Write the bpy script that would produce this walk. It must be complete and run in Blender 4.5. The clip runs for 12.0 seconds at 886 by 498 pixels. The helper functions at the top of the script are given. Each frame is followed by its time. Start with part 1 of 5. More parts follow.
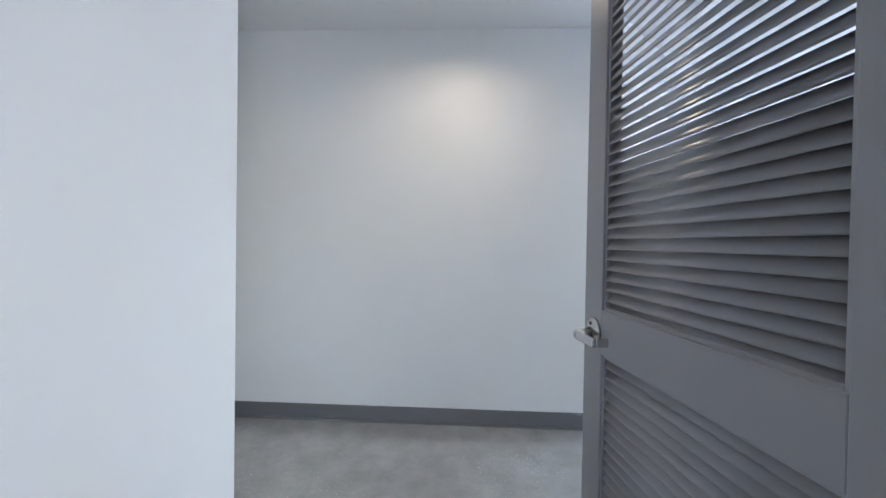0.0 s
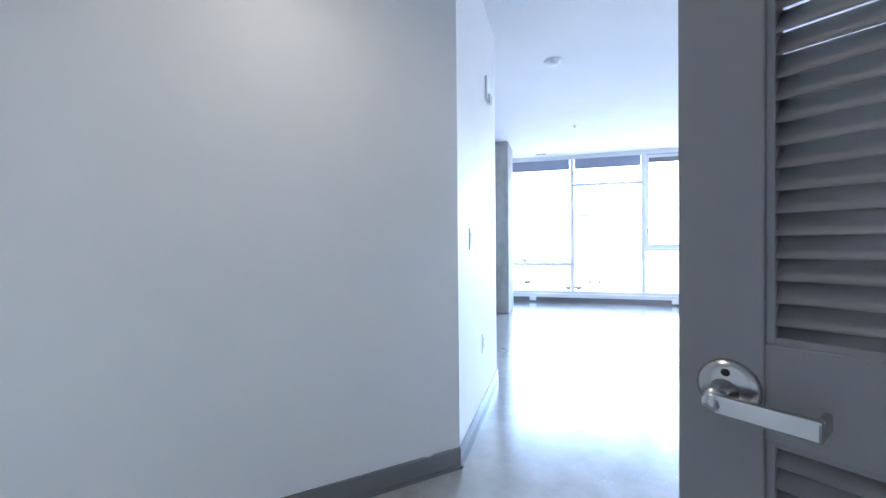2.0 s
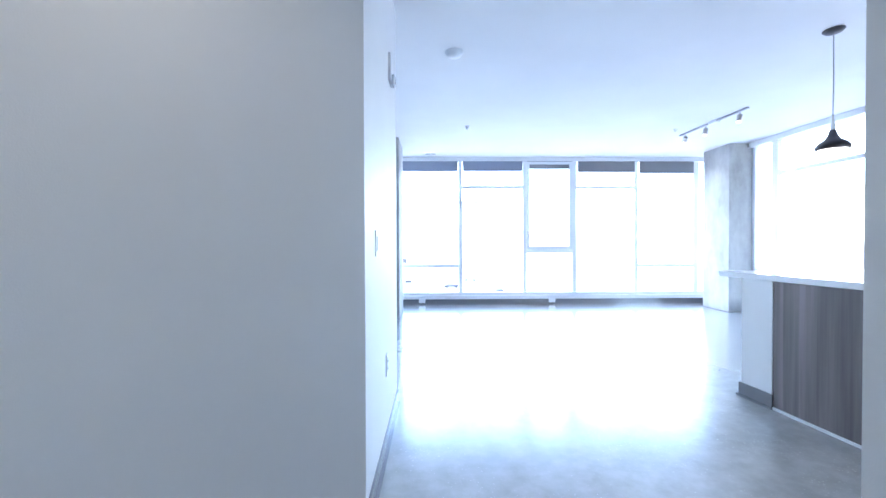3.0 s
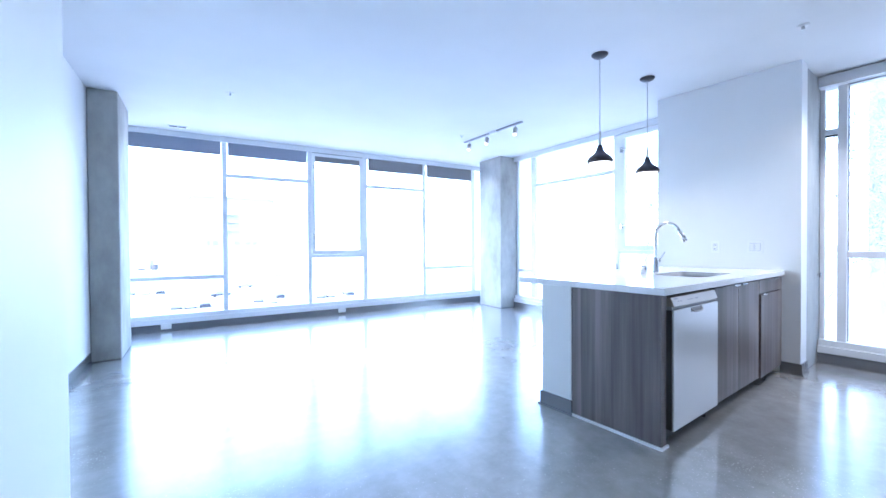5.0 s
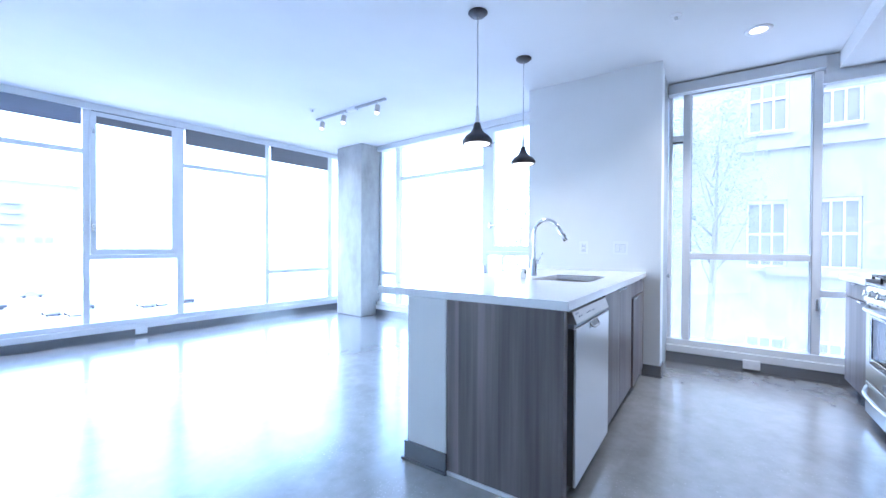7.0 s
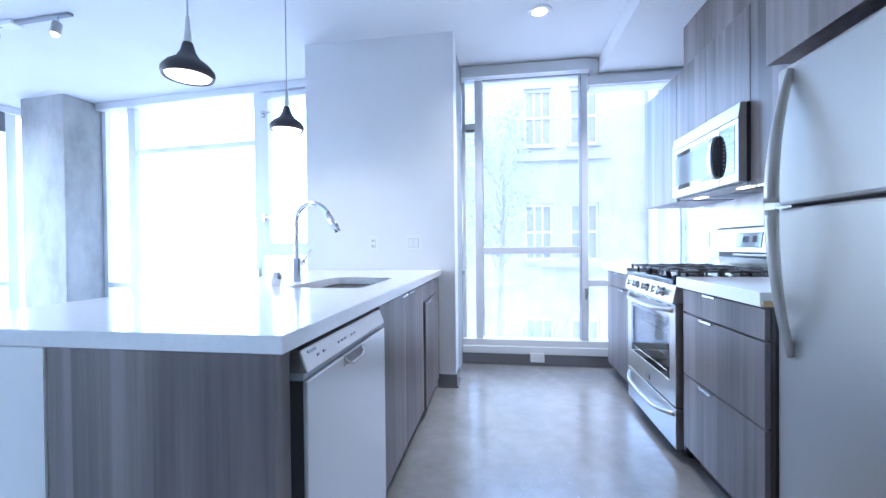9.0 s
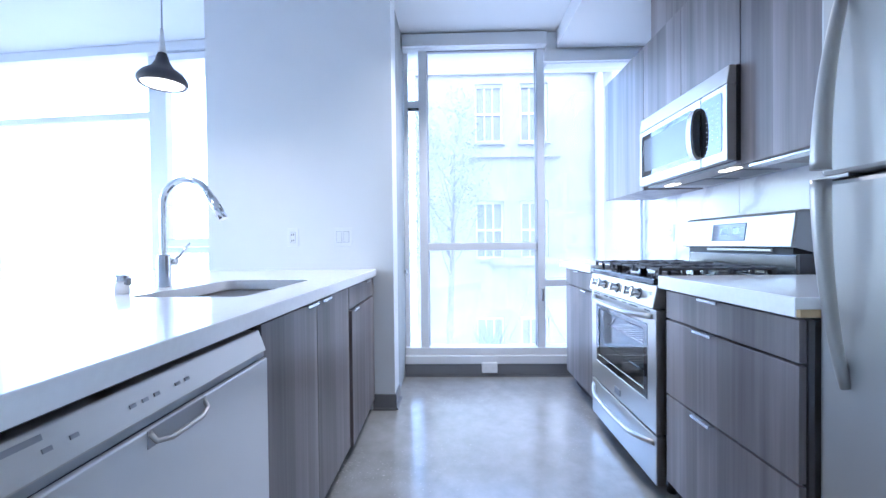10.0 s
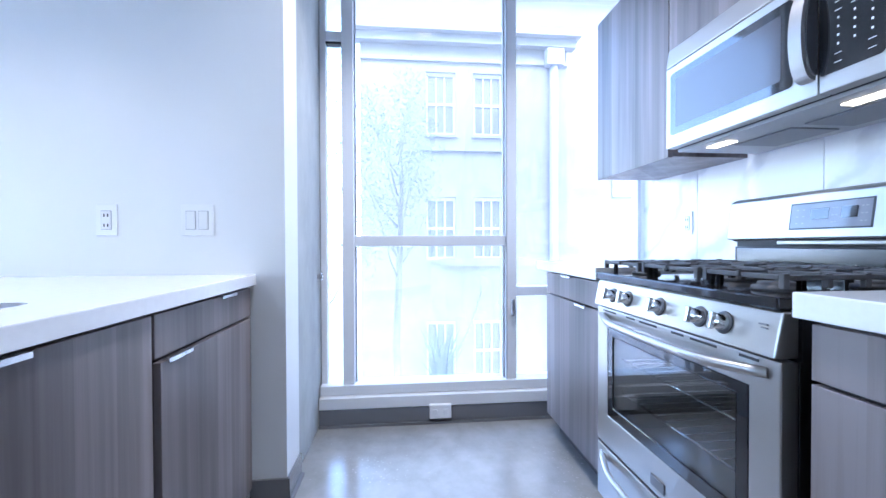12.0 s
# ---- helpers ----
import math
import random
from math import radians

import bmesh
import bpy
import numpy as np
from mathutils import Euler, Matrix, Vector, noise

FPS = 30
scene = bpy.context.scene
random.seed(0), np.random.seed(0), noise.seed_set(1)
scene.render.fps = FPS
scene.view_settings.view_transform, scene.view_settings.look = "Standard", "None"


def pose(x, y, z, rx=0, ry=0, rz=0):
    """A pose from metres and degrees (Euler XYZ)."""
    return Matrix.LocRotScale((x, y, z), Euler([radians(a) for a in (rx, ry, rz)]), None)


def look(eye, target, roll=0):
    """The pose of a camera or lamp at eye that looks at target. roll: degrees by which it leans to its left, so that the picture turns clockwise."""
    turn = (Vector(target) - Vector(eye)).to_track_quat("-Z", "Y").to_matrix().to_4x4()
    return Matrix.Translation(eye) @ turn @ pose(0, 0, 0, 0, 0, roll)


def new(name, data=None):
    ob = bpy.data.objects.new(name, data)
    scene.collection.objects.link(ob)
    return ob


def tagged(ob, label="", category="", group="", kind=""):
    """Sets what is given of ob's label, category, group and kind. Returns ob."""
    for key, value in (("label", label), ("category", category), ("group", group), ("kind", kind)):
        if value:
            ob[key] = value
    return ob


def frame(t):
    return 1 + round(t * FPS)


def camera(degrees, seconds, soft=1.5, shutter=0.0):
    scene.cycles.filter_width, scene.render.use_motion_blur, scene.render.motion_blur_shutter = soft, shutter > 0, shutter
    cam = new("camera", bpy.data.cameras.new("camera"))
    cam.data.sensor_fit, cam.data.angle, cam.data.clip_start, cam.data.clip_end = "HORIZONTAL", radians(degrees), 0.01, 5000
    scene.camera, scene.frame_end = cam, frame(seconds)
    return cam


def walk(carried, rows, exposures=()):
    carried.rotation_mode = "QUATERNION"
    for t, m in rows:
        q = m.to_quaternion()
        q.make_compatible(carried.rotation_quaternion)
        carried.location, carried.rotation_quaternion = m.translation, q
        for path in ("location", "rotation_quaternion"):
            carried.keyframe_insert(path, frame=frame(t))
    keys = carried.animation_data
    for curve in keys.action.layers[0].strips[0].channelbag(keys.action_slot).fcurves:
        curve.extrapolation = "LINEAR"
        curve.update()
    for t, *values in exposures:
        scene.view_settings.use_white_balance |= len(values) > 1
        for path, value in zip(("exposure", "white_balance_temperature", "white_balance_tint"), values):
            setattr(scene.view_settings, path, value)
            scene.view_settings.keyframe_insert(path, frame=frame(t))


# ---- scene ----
cam = camera(96.2, 12.0)
PATH = [
    (0, (0.095, 0.262, 1.15), (-1.240, 1.751, 1.122), 0.9),
    (0.5, (-0.076, 0.359, 1.132), (-1.342, 1.907, 1.118), -0.5),
    (1, (-0.247, 0.464, 1.11), (-1.333, 2.143, 1.092), -0.1),
    (1.5, (-0.413, 0.6, 1.102), (-1.176, 2.449, 1.086), 0.1),
    (2, (-0.58, 0.766, 1.107), (-0.963, 2.729, 1.084), -0.5),
    (2.5, (-0.693, 0.946, 1.135), (-0.774, 2.944, 1.106), -0.4),
    (3, (-0.744, 1.136, 1.133), (-0.533, 3.125, 1.106), -0.2),
    (3.5, (-0.748, 1.337, 1.14), (-0.252, 3.275, 1.115), -0.1),
    (3.7, (-0.736, 1.422, 1.145), (-0.118, 3.324, 1.119), -0.2),
    (5.3, (-0.439, 2.039, 1.164), (0.823, 3.591, 1.143), -0.2),
    (5.5, (-0.375, 2.109, 1.158), (0.927, 3.627, 1.139), -0.1),
    (6, (-0.224, 2.278, 1.162), (1.177, 3.705, 1.141), -0.2),
    (6.5, (-0.061, 2.398, 1.163), (1.442, 3.717, 1.141), -0.1),
    (7, (0.121, 2.475, 1.14), (1.772, 3.604, 1.121), 0.3),
    (7.5, (0.313, 2.521, 1.121), (2.102, 3.415, 1.105), 0.4),
    (7.7, (0.386, 2.529, 1.112), (2.224, 3.316, 1.095), 0.2),
    (9.3, (1.127, 2.48, 1.097), (3.115, 2.699, 1.073), -0.6),
    (9.5, (1.228, 2.462, 1.091), (3.22, 2.635, 1.063), -0.6),
    (10, (1.467, 2.473, 1.071), (3.466, 2.525, 1.044), -0.6),
    (10.5, (1.702, 2.45, 1.074), (3.702, 2.427, 1.044), -0.7),
    (11, (1.929, 2.428, 1.056), (3.927, 2.344, 1.031), -0.4),
    (11.5, (2.158, 2.415, 1.039), (4.153, 2.272, 1.014), -0.4),
    (12, (2.399, 2.391, 1.027), (4.389, 2.199, 1.001), -0.2),
]
EXPOSURES = [(0, 4.78, 7000, 15), (1.0, 4.71, 6900, 15), (2.0, 4.55, 6400, 15), (3.5, 4.42, 6100, 15), (5.5, 4.25, 5700, 14), (9.5, 4.18, 5660, 15), (12, 4.13, 5680, 16)]
SKY, SUN, BEDW = 0.15, 0.15, 2.1
LAMP, HALLW = (-1.13, 1.70), 0.19
walk(cam, [(t, look(eye, target, roll)) for t, eye, target, roll in PATH], EXPOSURES)

# ---- light ----
world = bpy.data.worlds.new("world")
scene.world = world
world.use_nodes = True
wn = world.node_tree.nodes
sky = wn.new("ShaderNodeTexSky")
sky.sky_type = "NISHITA"
sky.sun_disc = False
sky.sun_elevation = radians(48)
sky.sun_rotation = radians(270)
sky.air_density, sky.dust_density, sky.ozone_density = 1.0, 1.6, 1.5
wn["Background"].inputs["Strength"].default_value = SKY
world.node_tree.links.new(sky.outputs["Color"], wn["Background"].inputs["Color"])

sun = new("sun", bpy.data.lights.new("sun", "SUN"))
sun.data.energy, sun.data.angle, sun.data.color = SUN, radians(12), (1.0, 0.96, 0.9)
sun.matrix_world = look((0, 0, 0), (0.74, 0.10, -0.66))


def lamp(name, kind, at, target, watts, colour, size, spread=None):
    ob = new(name, bpy.data.lights.new(name, kind))
    ob.data.energy, ob.data.color = watts, colour
    if kind == "AREA":
        ob.data.shape, ob.data.size = "DISK", size
        if spread:
            ob.data.spread = radians(spread)
    else:
        ob.data.shadow_soft_size = size
    ob.matrix_world = look(at, target)
    return ob


WARM = (1.0, 0.91, 0.76)

# ---- materials ----


def material(name, colour, rough=0.5, metal=0.0):
    m = bpy.data.materials.new(name)
    m.use_nodes = True
    b = m.node_tree.nodes["Principled BSDF"]
    b.inputs["Base Color"].default_value = (*colour, 1)
    b.inputs["Roughness"].default_value = rough
    b.inputs["Metallic"].default_value = metal
    return m


def node(m, kind, **values):
    n = m.node_tree.nodes.new("ShaderNode" + kind)
    for k, v in values.items():
        n.inputs[k].default_value = v
    return n


def link(m, a, b):
    m.node_tree.links.new(a, b)


def bsdf(m):
    return m.node_tree.nodes["Principled BSDF"]


def coords(m, scale=(1, 1, 1), turn=(0, 0, 0)):
    c = node(m, "TexCoord")
    mp = node(m, "Mapping")
    mp.inputs["Scale"].default_value = scale
    mp.inputs["Rotation"].default_value = turn
    link(m, c.outputs["Object"], mp.inputs["Vector"])
    return mp.outputs["Vector"]


def ramp(m, src, stops):
    r = node(m, "ValToRGB")
    e = r.color_ramp.elements
    while len(e) < len(stops):
        e.new(0.5)
    for el, (p, c) in zip(e, stops):
        el.position, el.color = p, (*c, 1)
    link(m, src, r.inputs["Fac"])
    return r.outputs["Color"]


def noisy(m, scale, detail=4, rough=0.55, vec=None):
    n = node(m, "TexNoise", Scale=scale, Detail=detail, Roughness=rough)
    link(m, vec if vec is not None else coords(m), n.inputs["Vector"])
    return n.outputs["Fac"]


def bump(m, src, strength, dist=0.01):
    b = node(m, "Bump", Strength=strength, Distance=dist)
    link(m, src, b.inputs["Height"])
    link(m, b.outputs["Normal"], bsdf(m).inputs["Normal"])


def rough_from(m, src, lo, hi):
    r = node(m, "MapRange")
    r.inputs["To Min"].default_value, r.inputs["To Max"].default_value = lo, hi
    link(m, src, r.inputs["Value"])
    link(m, r.outputs["Result"], bsdf(m).inputs["Roughness"])


def grey(v, tint=(1, 1, 1)):
    return (v * tint[0], v * tint[1], v * tint[2])


def painted(name, v, tint=(1, 1, 1), rough=0.55, peel=0.12):
    m = material(name, grey(v, tint), rough)
    big = noisy(m, 1.3, 3)
    link(m, ramp(m, big, [(0.3, grey(v * 0.965, tint)), (0.7, grey(min(v * 1.02, 0.9), tint))]), bsdf(m).inputs["Base Color"])
    bump(m, noisy(m, 260, 3), peel, 0.004)
    return m


WALL = painted("wall_paint", 0.77, (0.99, 1.0, 1.0), 0.5)
CEIL = painted("ceiling_paint", 0.77, (0.99, 1.0, 1.0), 0.7)
BASE = painted("baseboard_rubber", 0.145, (0.97, 1.0, 1.08), 0.24, 0.05)
DOORPAINT = painted("door_paint", 0.30, (0.98, 0.99, 1.06), 0.31, 0.04)
bsdf(BASE).inputs["Specular IOR Level"].default_value = 0.8
bsdf(BASE).inputs["Coat Weight"].default_value = 0.6
bsdf(BASE).inputs["Coat Roughness"].default_value = 0.12
TRIM = painted("white_trim", 0.76, (0.98, 1, 1.02), 0.4, 0.03)


def concrete_floor():
    m = material("polished_concrete", (0.25, 0.25, 0.24), 0.16)
    v = coords(m)
    a = noisy(m, 0.9, 6, 0.6, v)
    b = noisy(m, 7.0, 5, 0.65, v)
    c0, gate = noisy(m, 85.0, 2, 0.5, v), noisy(m, 1.7, 3, 0.5, v)
    cm = node(m, "Math")
    cm.operation = "MULTIPLY_ADD"
    link(m, gate, cm.inputs[0])
    cm.inputs[1].default_value = 0.45
    cadd = node(m, "Math")
    cadd.operation = "SUBTRACT"
    link(m, c0, cadd.inputs[0])
    cadd.inputs[1].default_value = 0.235
    link(m, cadd.outputs[0], cm.inputs[2])
    c = cm.outputs[0]
    mix = node(m, "Math")
    mix.operation = "MULTIPLY_ADD"
    link(m, a, mix.inputs[0])
    mix.inputs[1].default_value = 0.6
    mul = node(m, "Math")
    mul.operation = "MULTIPLY"
    link(m, b, mul.inputs[0])
    mul.inputs[1].default_value = 0.4
    link(m, mul.outputs[0], mix.inputs[2])
    col = ramp(m, mix.outputs[0], [(0.32, (0.235, 0.223, 0.204)), (0.5, (0.325, 0.317, 0.300)), (0.68, (0.42, 0.414, 0.400))])
    speck = ramp(m, c, [(0.67, (0, 0, 0)), (0.77, (1, 1, 1))])
    blend = node(m, "Mix")
    blend.data_type = "RGBA"
    blend.inputs[7].default_value = (0.56, 0.55, 0.52, 1)
    link(m, speck, blend.inputs[0])
    link(m, col, blend.inputs[6])
    link(m, blend.outputs[2], bsdf(m).inputs["Base Color"])
    rough_from(m, b, 0.16, 0.29)
    bsdf(m).inputs["Specular IOR Level"].default_value = 1.0
    bsdf(m).inputs["Coat Weight"].default_value = 1.0
    bsdf(m).inputs["Coat Roughness"].default_value = 0.18
    bsdf(m).inputs["Coat IOR"].default_value = 1.75
    bump(m, noisy(m, 5.0, 3, 0.5, v), 0.03, 0.01)
    return m


FLOOR = concrete_floor()


def raw_concrete():
    m = material("cast_concrete", (0.4, 0.4, 0.38), 0.75)
    v = coords(m, (1, 1, 0.55))
    a = noisy(m, 2.3, 7, 0.65, v)
    link(m, ramp(m, a, [(0.3, (0.25, 0.255, 0.245)), (0.5, (0.36, 0.365, 0.35)), (0.72, (0.47, 0.475, 0.46))]), bsdf(m).inputs["Base Color"])
    vor = node(m, "TexVoronoi", Scale=34.0)
    link(m, v, vor.inputs["Vector"])
    pit = ramp(m, vor.outputs["Distance"], [(0.05, (0, 0, 0)), (0.14, (1, 1, 1))])
    bump(m, pit, 0.25, 0.004)
    return m


CONCRETE = raw_concrete()


def laminate(name, turn, dark=1.0):
    m = material(name, (0.1, 0.09, 0.1), 0.4)
    bsdf(m).inputs["Specular IOR Level"].default_value = 0.4
    v = coords(m, (42, 42, 1.0), turn)
    a = noisy(m, 1.0, 6, 0.62, v)
    v2 = coords(m, (8.0, 8.0, 0.55), turn)
    b = noisy(m, 1.0, 2, 0.45, v2)
    add = node(m, "Math")
    add.operation = "MULTIPLY_ADD"
    link(m, a, add.inputs[0])
    add.inputs[1].default_value = 0.34
    half = node(m, "Math")
    half.operation = "MULTIPLY"
    half.inputs[1].default_value = 0.66
    link(m, b, half.inputs[0])
    # printed planks, each a little lighter or darker than the next
    xyz, across, step, floor_of, tone, planks = node(m, "SeparateXYZ"), node(m, "Math"), node(m, "Math"), node(m, "Math"), node(m, "TexWhiteNoise"), node(m, "Math")
    step.operation, floor_of.operation, planks.operation, tone.noise_dimensions = "MULTIPLY", "FLOOR", "MULTIPLY_ADD", "1D"
    link(m, coords(m), xyz.inputs[0])
    link(m, xyz.outputs[0], across.inputs[0])
    link(m, xyz.outputs[1], across.inputs[1])
    link(m, across.outputs[0], step.inputs[0])
    step.inputs[1].default_value = 9.3
    link(m, step.outputs[0], floor_of.inputs[0])
    link(m, floor_of.outputs[0], tone.inputs["W"])
    link(m, tone.outputs["Value"], planks.inputs[0])
    planks.inputs[1].default_value = 0.17
    link(m, half.outputs[0], planks.inputs[2])
    link(m, planks.outputs[0], add.inputs[2])
    d = dark
    link(m, ramp(m, add.outputs[0], [(0.39, (0.065 * d, 0.055 * d, 0.055 * d)), (0.56, (0.120 * d, 0.104 * d, 0.104 * d)), (0.73, (0.192 * d, 0.168 * d, 0.167 * d))]), bsdf(m).inputs["Base Color"])
    bump(m, a, 0.05, 0.002)
    return m


WOOD = laminate("dark_laminate", (0, 0, 0), 1.45)
CORE = material("cabinet_edge", (0.05, 0.046, 0.046), 0.6)


def brushed(name, v, rough, axis=(1, 1, 60)):
    m = material(name, grey(v, (0.97, 0.985, 1.0)), rough, 1.0)
    rough_from(m, noisy(m, 3.0, 3), rough * 0.85, rough * 1.2)
    bump(m, noisy(m, 30.0, 2, 0.5, coords(m, axis)), 0.012, 0.001)
    return m


STEEL = brushed("brushed_steel", 0.47, 0.33)
bsdf(STEEL).inputs["Metallic"].default_value = 0.9
bsdf(STEEL).inputs["Base Color"].default_value = (0.47, 0.45, 0.425, 1)
DARKSTEEL = brushed("dark_polished_steel", 0.2, 0.22)
CHROME = material("chrome", (0.74, 0.75, 0.77), 0.14, 1.0)
NICKEL = brushed("satin_nickel", 0.6, 0.24)
SATIN = brushed("satin_fridge_steel", 0.47, 0.42)
bsdf(SATIN).inputs["Metallic"].default_value = 0.8
bsdf(SATIN).inputs["Base Color"].default_value = (0.41, 0.40, 0.385, 1)
SILVER = material("silver_coated_steel", (0.70, 0.70, 0.70), 0.3, 0.6)
BASIN = material("sink_steel", (0.78, 0.78, 0.77), 0.32, 0.4)
ENAMEL = material("black_enamel", (0.014, 0.014, 0.016), 0.07)
BLACKMATT = material("black_plastic", (0.02, 0.02, 0.022), 0.5)
SIDEGREY = material("dark_grey_plastic", (0.07, 0.072, 0.08), 0.4)
IRON = material("cast_iron", (0.06, 0.06, 0.064), 0.5)
BLACKGLASS = material("black_glass", (0.012, 0.013, 0.016), 0.04)
bsdf(BLACKGLASS).inputs["Specular IOR Level"].default_value = 1.0
PLASTIC = material("white_plastic", (0.80, 0.81, 0.82), 0.35)
INSERT = material("white_plastic_insert", (0.76, 0.77, 0.78), 0.3)
SLOT = material("dark_slot", (0.03, 0.03, 0.03), 0.6)
PALEMARK = material("pale_grey_print", (0.24, 0.245, 0.26), 0.4)
MARK = material("printed_marks", (0.7, 0.72, 0.75), 0.5)
GREYMARK = material("grey_print", (0.2, 0.21, 0.23), 0.5)
SHADE = material("pendant_metal", (0.045, 0.043, 0.05), 0.4)
SHADEIN = material("pendant_white_inside", (0.8, 0.8, 0.78), 0.5)
CORD = material("cord", (0.42, 0.42, 0.44), 0.6)
RAWWOOD = material("raw_plywood", (0.5, 0.36, 0.2), 0.7)
BLINDBLUE = painted("blue_grey_shade_cloth", 0.30, (0.9, 1.0, 1.25), 0.85, 0.3)
BLINDGREY = painted("grey_shade_cloth", 0.22, (1, 1, 1.05), 0.85, 0.3)
GREYTRACK = material("mid_grey_plastic", (0.35, 0.36, 0.38), 0.45)
ALU = painted("window_aluminium", 0.79, (0.98, 1.0, 1.03), 0.4, 0.02)


def quartz():
    m = material("white_quartz", (0.84, 0.85, 0.86), 0.13)
    a = noisy(m, 60, 3)
    link(m, ramp(m, a, [(0.35, (0.815, 0.82, 0.83)), (0.6, (0.84, 0.845, 0.855))]), bsdf(m).inputs["Base Color"])
    return m


QUARTZ = quartz()


def marble():
    m = material("marble_tile", (0.8, 0.81, 0.83), 0.2)
    v = coords(m, (1, 1, 1), (0.3, 0.6, 0.4))
    w = node(m, "TexWave", Scale=0.9, Distortion=9.0, Detail=5.0)
    w.inputs["Detail Scale"].default_value = 1.6
    link(m, v, w.inputs["Vector"])
    link(m, ramp(m, w.outputs["Fac"], [(0.0, (0.62, 0.63, 0.66)), (0.08, (0.76, 0.77, 0.79)), (0.3, (0.82, 0.83, 0.84))]), bsdf(m).inputs["Base Color"])
    return m


MARBLE = marble()


def glass(name, gloss=0.07, tint=(0.97, 0.99, 1.0)):
    m = bpy.data.materials.new(name)
    m.use_nodes = True
    t = m.node_tree
    t.nodes.remove(t.nodes["Principled BSDF"])
    a, b, mx = t.nodes.new("ShaderNodeBsdfTransparent"), t.nodes.new("ShaderNodeBsdfGlossy"), t.nodes.new("ShaderNodeMixShader")
    a.inputs["Color"].default_value = (*tint, 1)
    b.inputs["Roughness"].default_value = 0.02
    mx.inputs["Fac"].default_value = gloss
    t.links.new(a.outputs[0], mx.inputs[1])
    t.links.new(b.outputs[0], mx.inputs[2])
    t.links.new(mx.outputs[0], t.nodes["Material Output"].inputs["Surface"])
    return m


PANE = glass("window_glass", 0.05)
OVENGLASS = glass("oven_glass", 0.16, (0.74, 0.76, 0.77))


def dusty_veil(name, low, high):
    """Window glass with dried rain marks and dust, plus a painted veil of glare."""
    m = glass(name, 0.05)
    t = m.node_tree
    out = t.nodes["Material Output"].inputs["Surface"]
    clear = out.links[0].from_socket
    dust_veil, mx = t.nodes.new("ShaderNodeBsdfTranslucent"), t.nodes.new("ShaderNodeMixShader")
    dust_veil.inputs["Color"].default_value = (0.8, 0.82, 0.84, 1)
    a = noisy(m, 3.0, 7, 0.7, coords(m, (1, 1, 0.6)))
    fac = ramp(m, a, [(0.36, grey(low)), (0.62, grey(high))])
    link(m, fac, mx.inputs["Fac"])
    link(m, clear, mx.inputs[1])
    link(m, dust_veil.outputs[0], mx.inputs[2])
    link(m, mx.outputs[0], out)
    return m


# besides dust, the translucent mix imitates haze and glare over the view
DUSTVEIL = dusty_veil("dusty_veiled_glass", 0.03, 0.10)
VEILTOP = dusty_veil("lightly_veiled_glass", 0.03, 0.075)


def glow(name, colour, strength):
    m = material(name, (0.8, 0.8, 0.8), 0.5)
    bsdf(m).inputs["Emission Color"].default_value = (*colour, 1)
    bsdf(m).inputs["Emission Strength"].default_value = strength
    return m


BULB = glow("lamp_glow", (1.0, 0.93, 0.82), 0.25)
WARMGLOW = glow("warm_lamp_glow", (1.0, 0.86, 0.62), 0.4)

# ---- building tools ----
K = Matrix.Identity(4)
L = pose(0, 0, 0, 0, 0, -4.97)


def box(bm, x0, x1, y0, y1, z0, z1, bev=0.0, m=None):
    vs = [bm.verts.new((x, y, z)) for x in (x0, x1) for y in (y0, y1) for z in (z0, z1)]
    q = ((0, 1, 3, 2), (4, 6, 7, 5), (0, 4, 5, 1), (2, 3, 7, 6), (0, 2, 6, 4), (1, 5, 7, 3))
    fs = [bm.faces.new([vs[i] for i in f]) for f in q]
    if m is not None:
        bmesh.ops.transform(bm, matrix=m, verts=vs)
    if bev:
        es = list({e for f in fs for e in f.edges})
        bmesh.ops.bevel(bm, geom=es, offset=bev, segments=2, affect="EDGES", profile=0.5)
    return bm


def prism(bm, pts, z0, z1):
    lo = [bm.verts.new((x, y, z0)) for x, y in pts]
    hi = [bm.verts.new((x, y, z1)) for x, y in pts]
    bm.faces.new(lo[::-1])
    bm.faces.new(hi)
    n = len(pts)
    for i in range(n):
        j = (i + 1) % n
        bm.faces.new((lo[i], lo[j], hi[j], hi[i]))
    bmesh.ops.recalc_face_normals(bm, faces=bm.faces)
    return bm


def lathe(bm, profile, at=(0, 0, 0), segs=28, axis=None):
    turn = axis if axis is not None else Matrix.Identity(4)
    place = Matrix.Translation(at) @ turn
    rings = []
    for r, z in profile:
        if r < 1e-6:
            rings.append([bm.verts.new(place @ Vector((0, 0, z)))])
        else:
            rings.append([bm.verts.new(place @ Vector((r * math.cos(a), r * math.sin(a), z))) for a in (2 * math.pi * i / segs for i in range(segs))])
    for a, b in zip(rings, rings[1:]):
        for i in range(segs):
            j = (i + 1) % segs
            if len(a) == 1 and len(b) == 1:
                continue
            if len(a) == 1:
                f = (a[0], b[j], b[i])
            elif len(b) == 1:
                f = (a[i], a[j], b[0])
            else:
                f = (a[i], a[j], b[j], b[i])
            bm.faces.new(f).smooth = True
    return bm


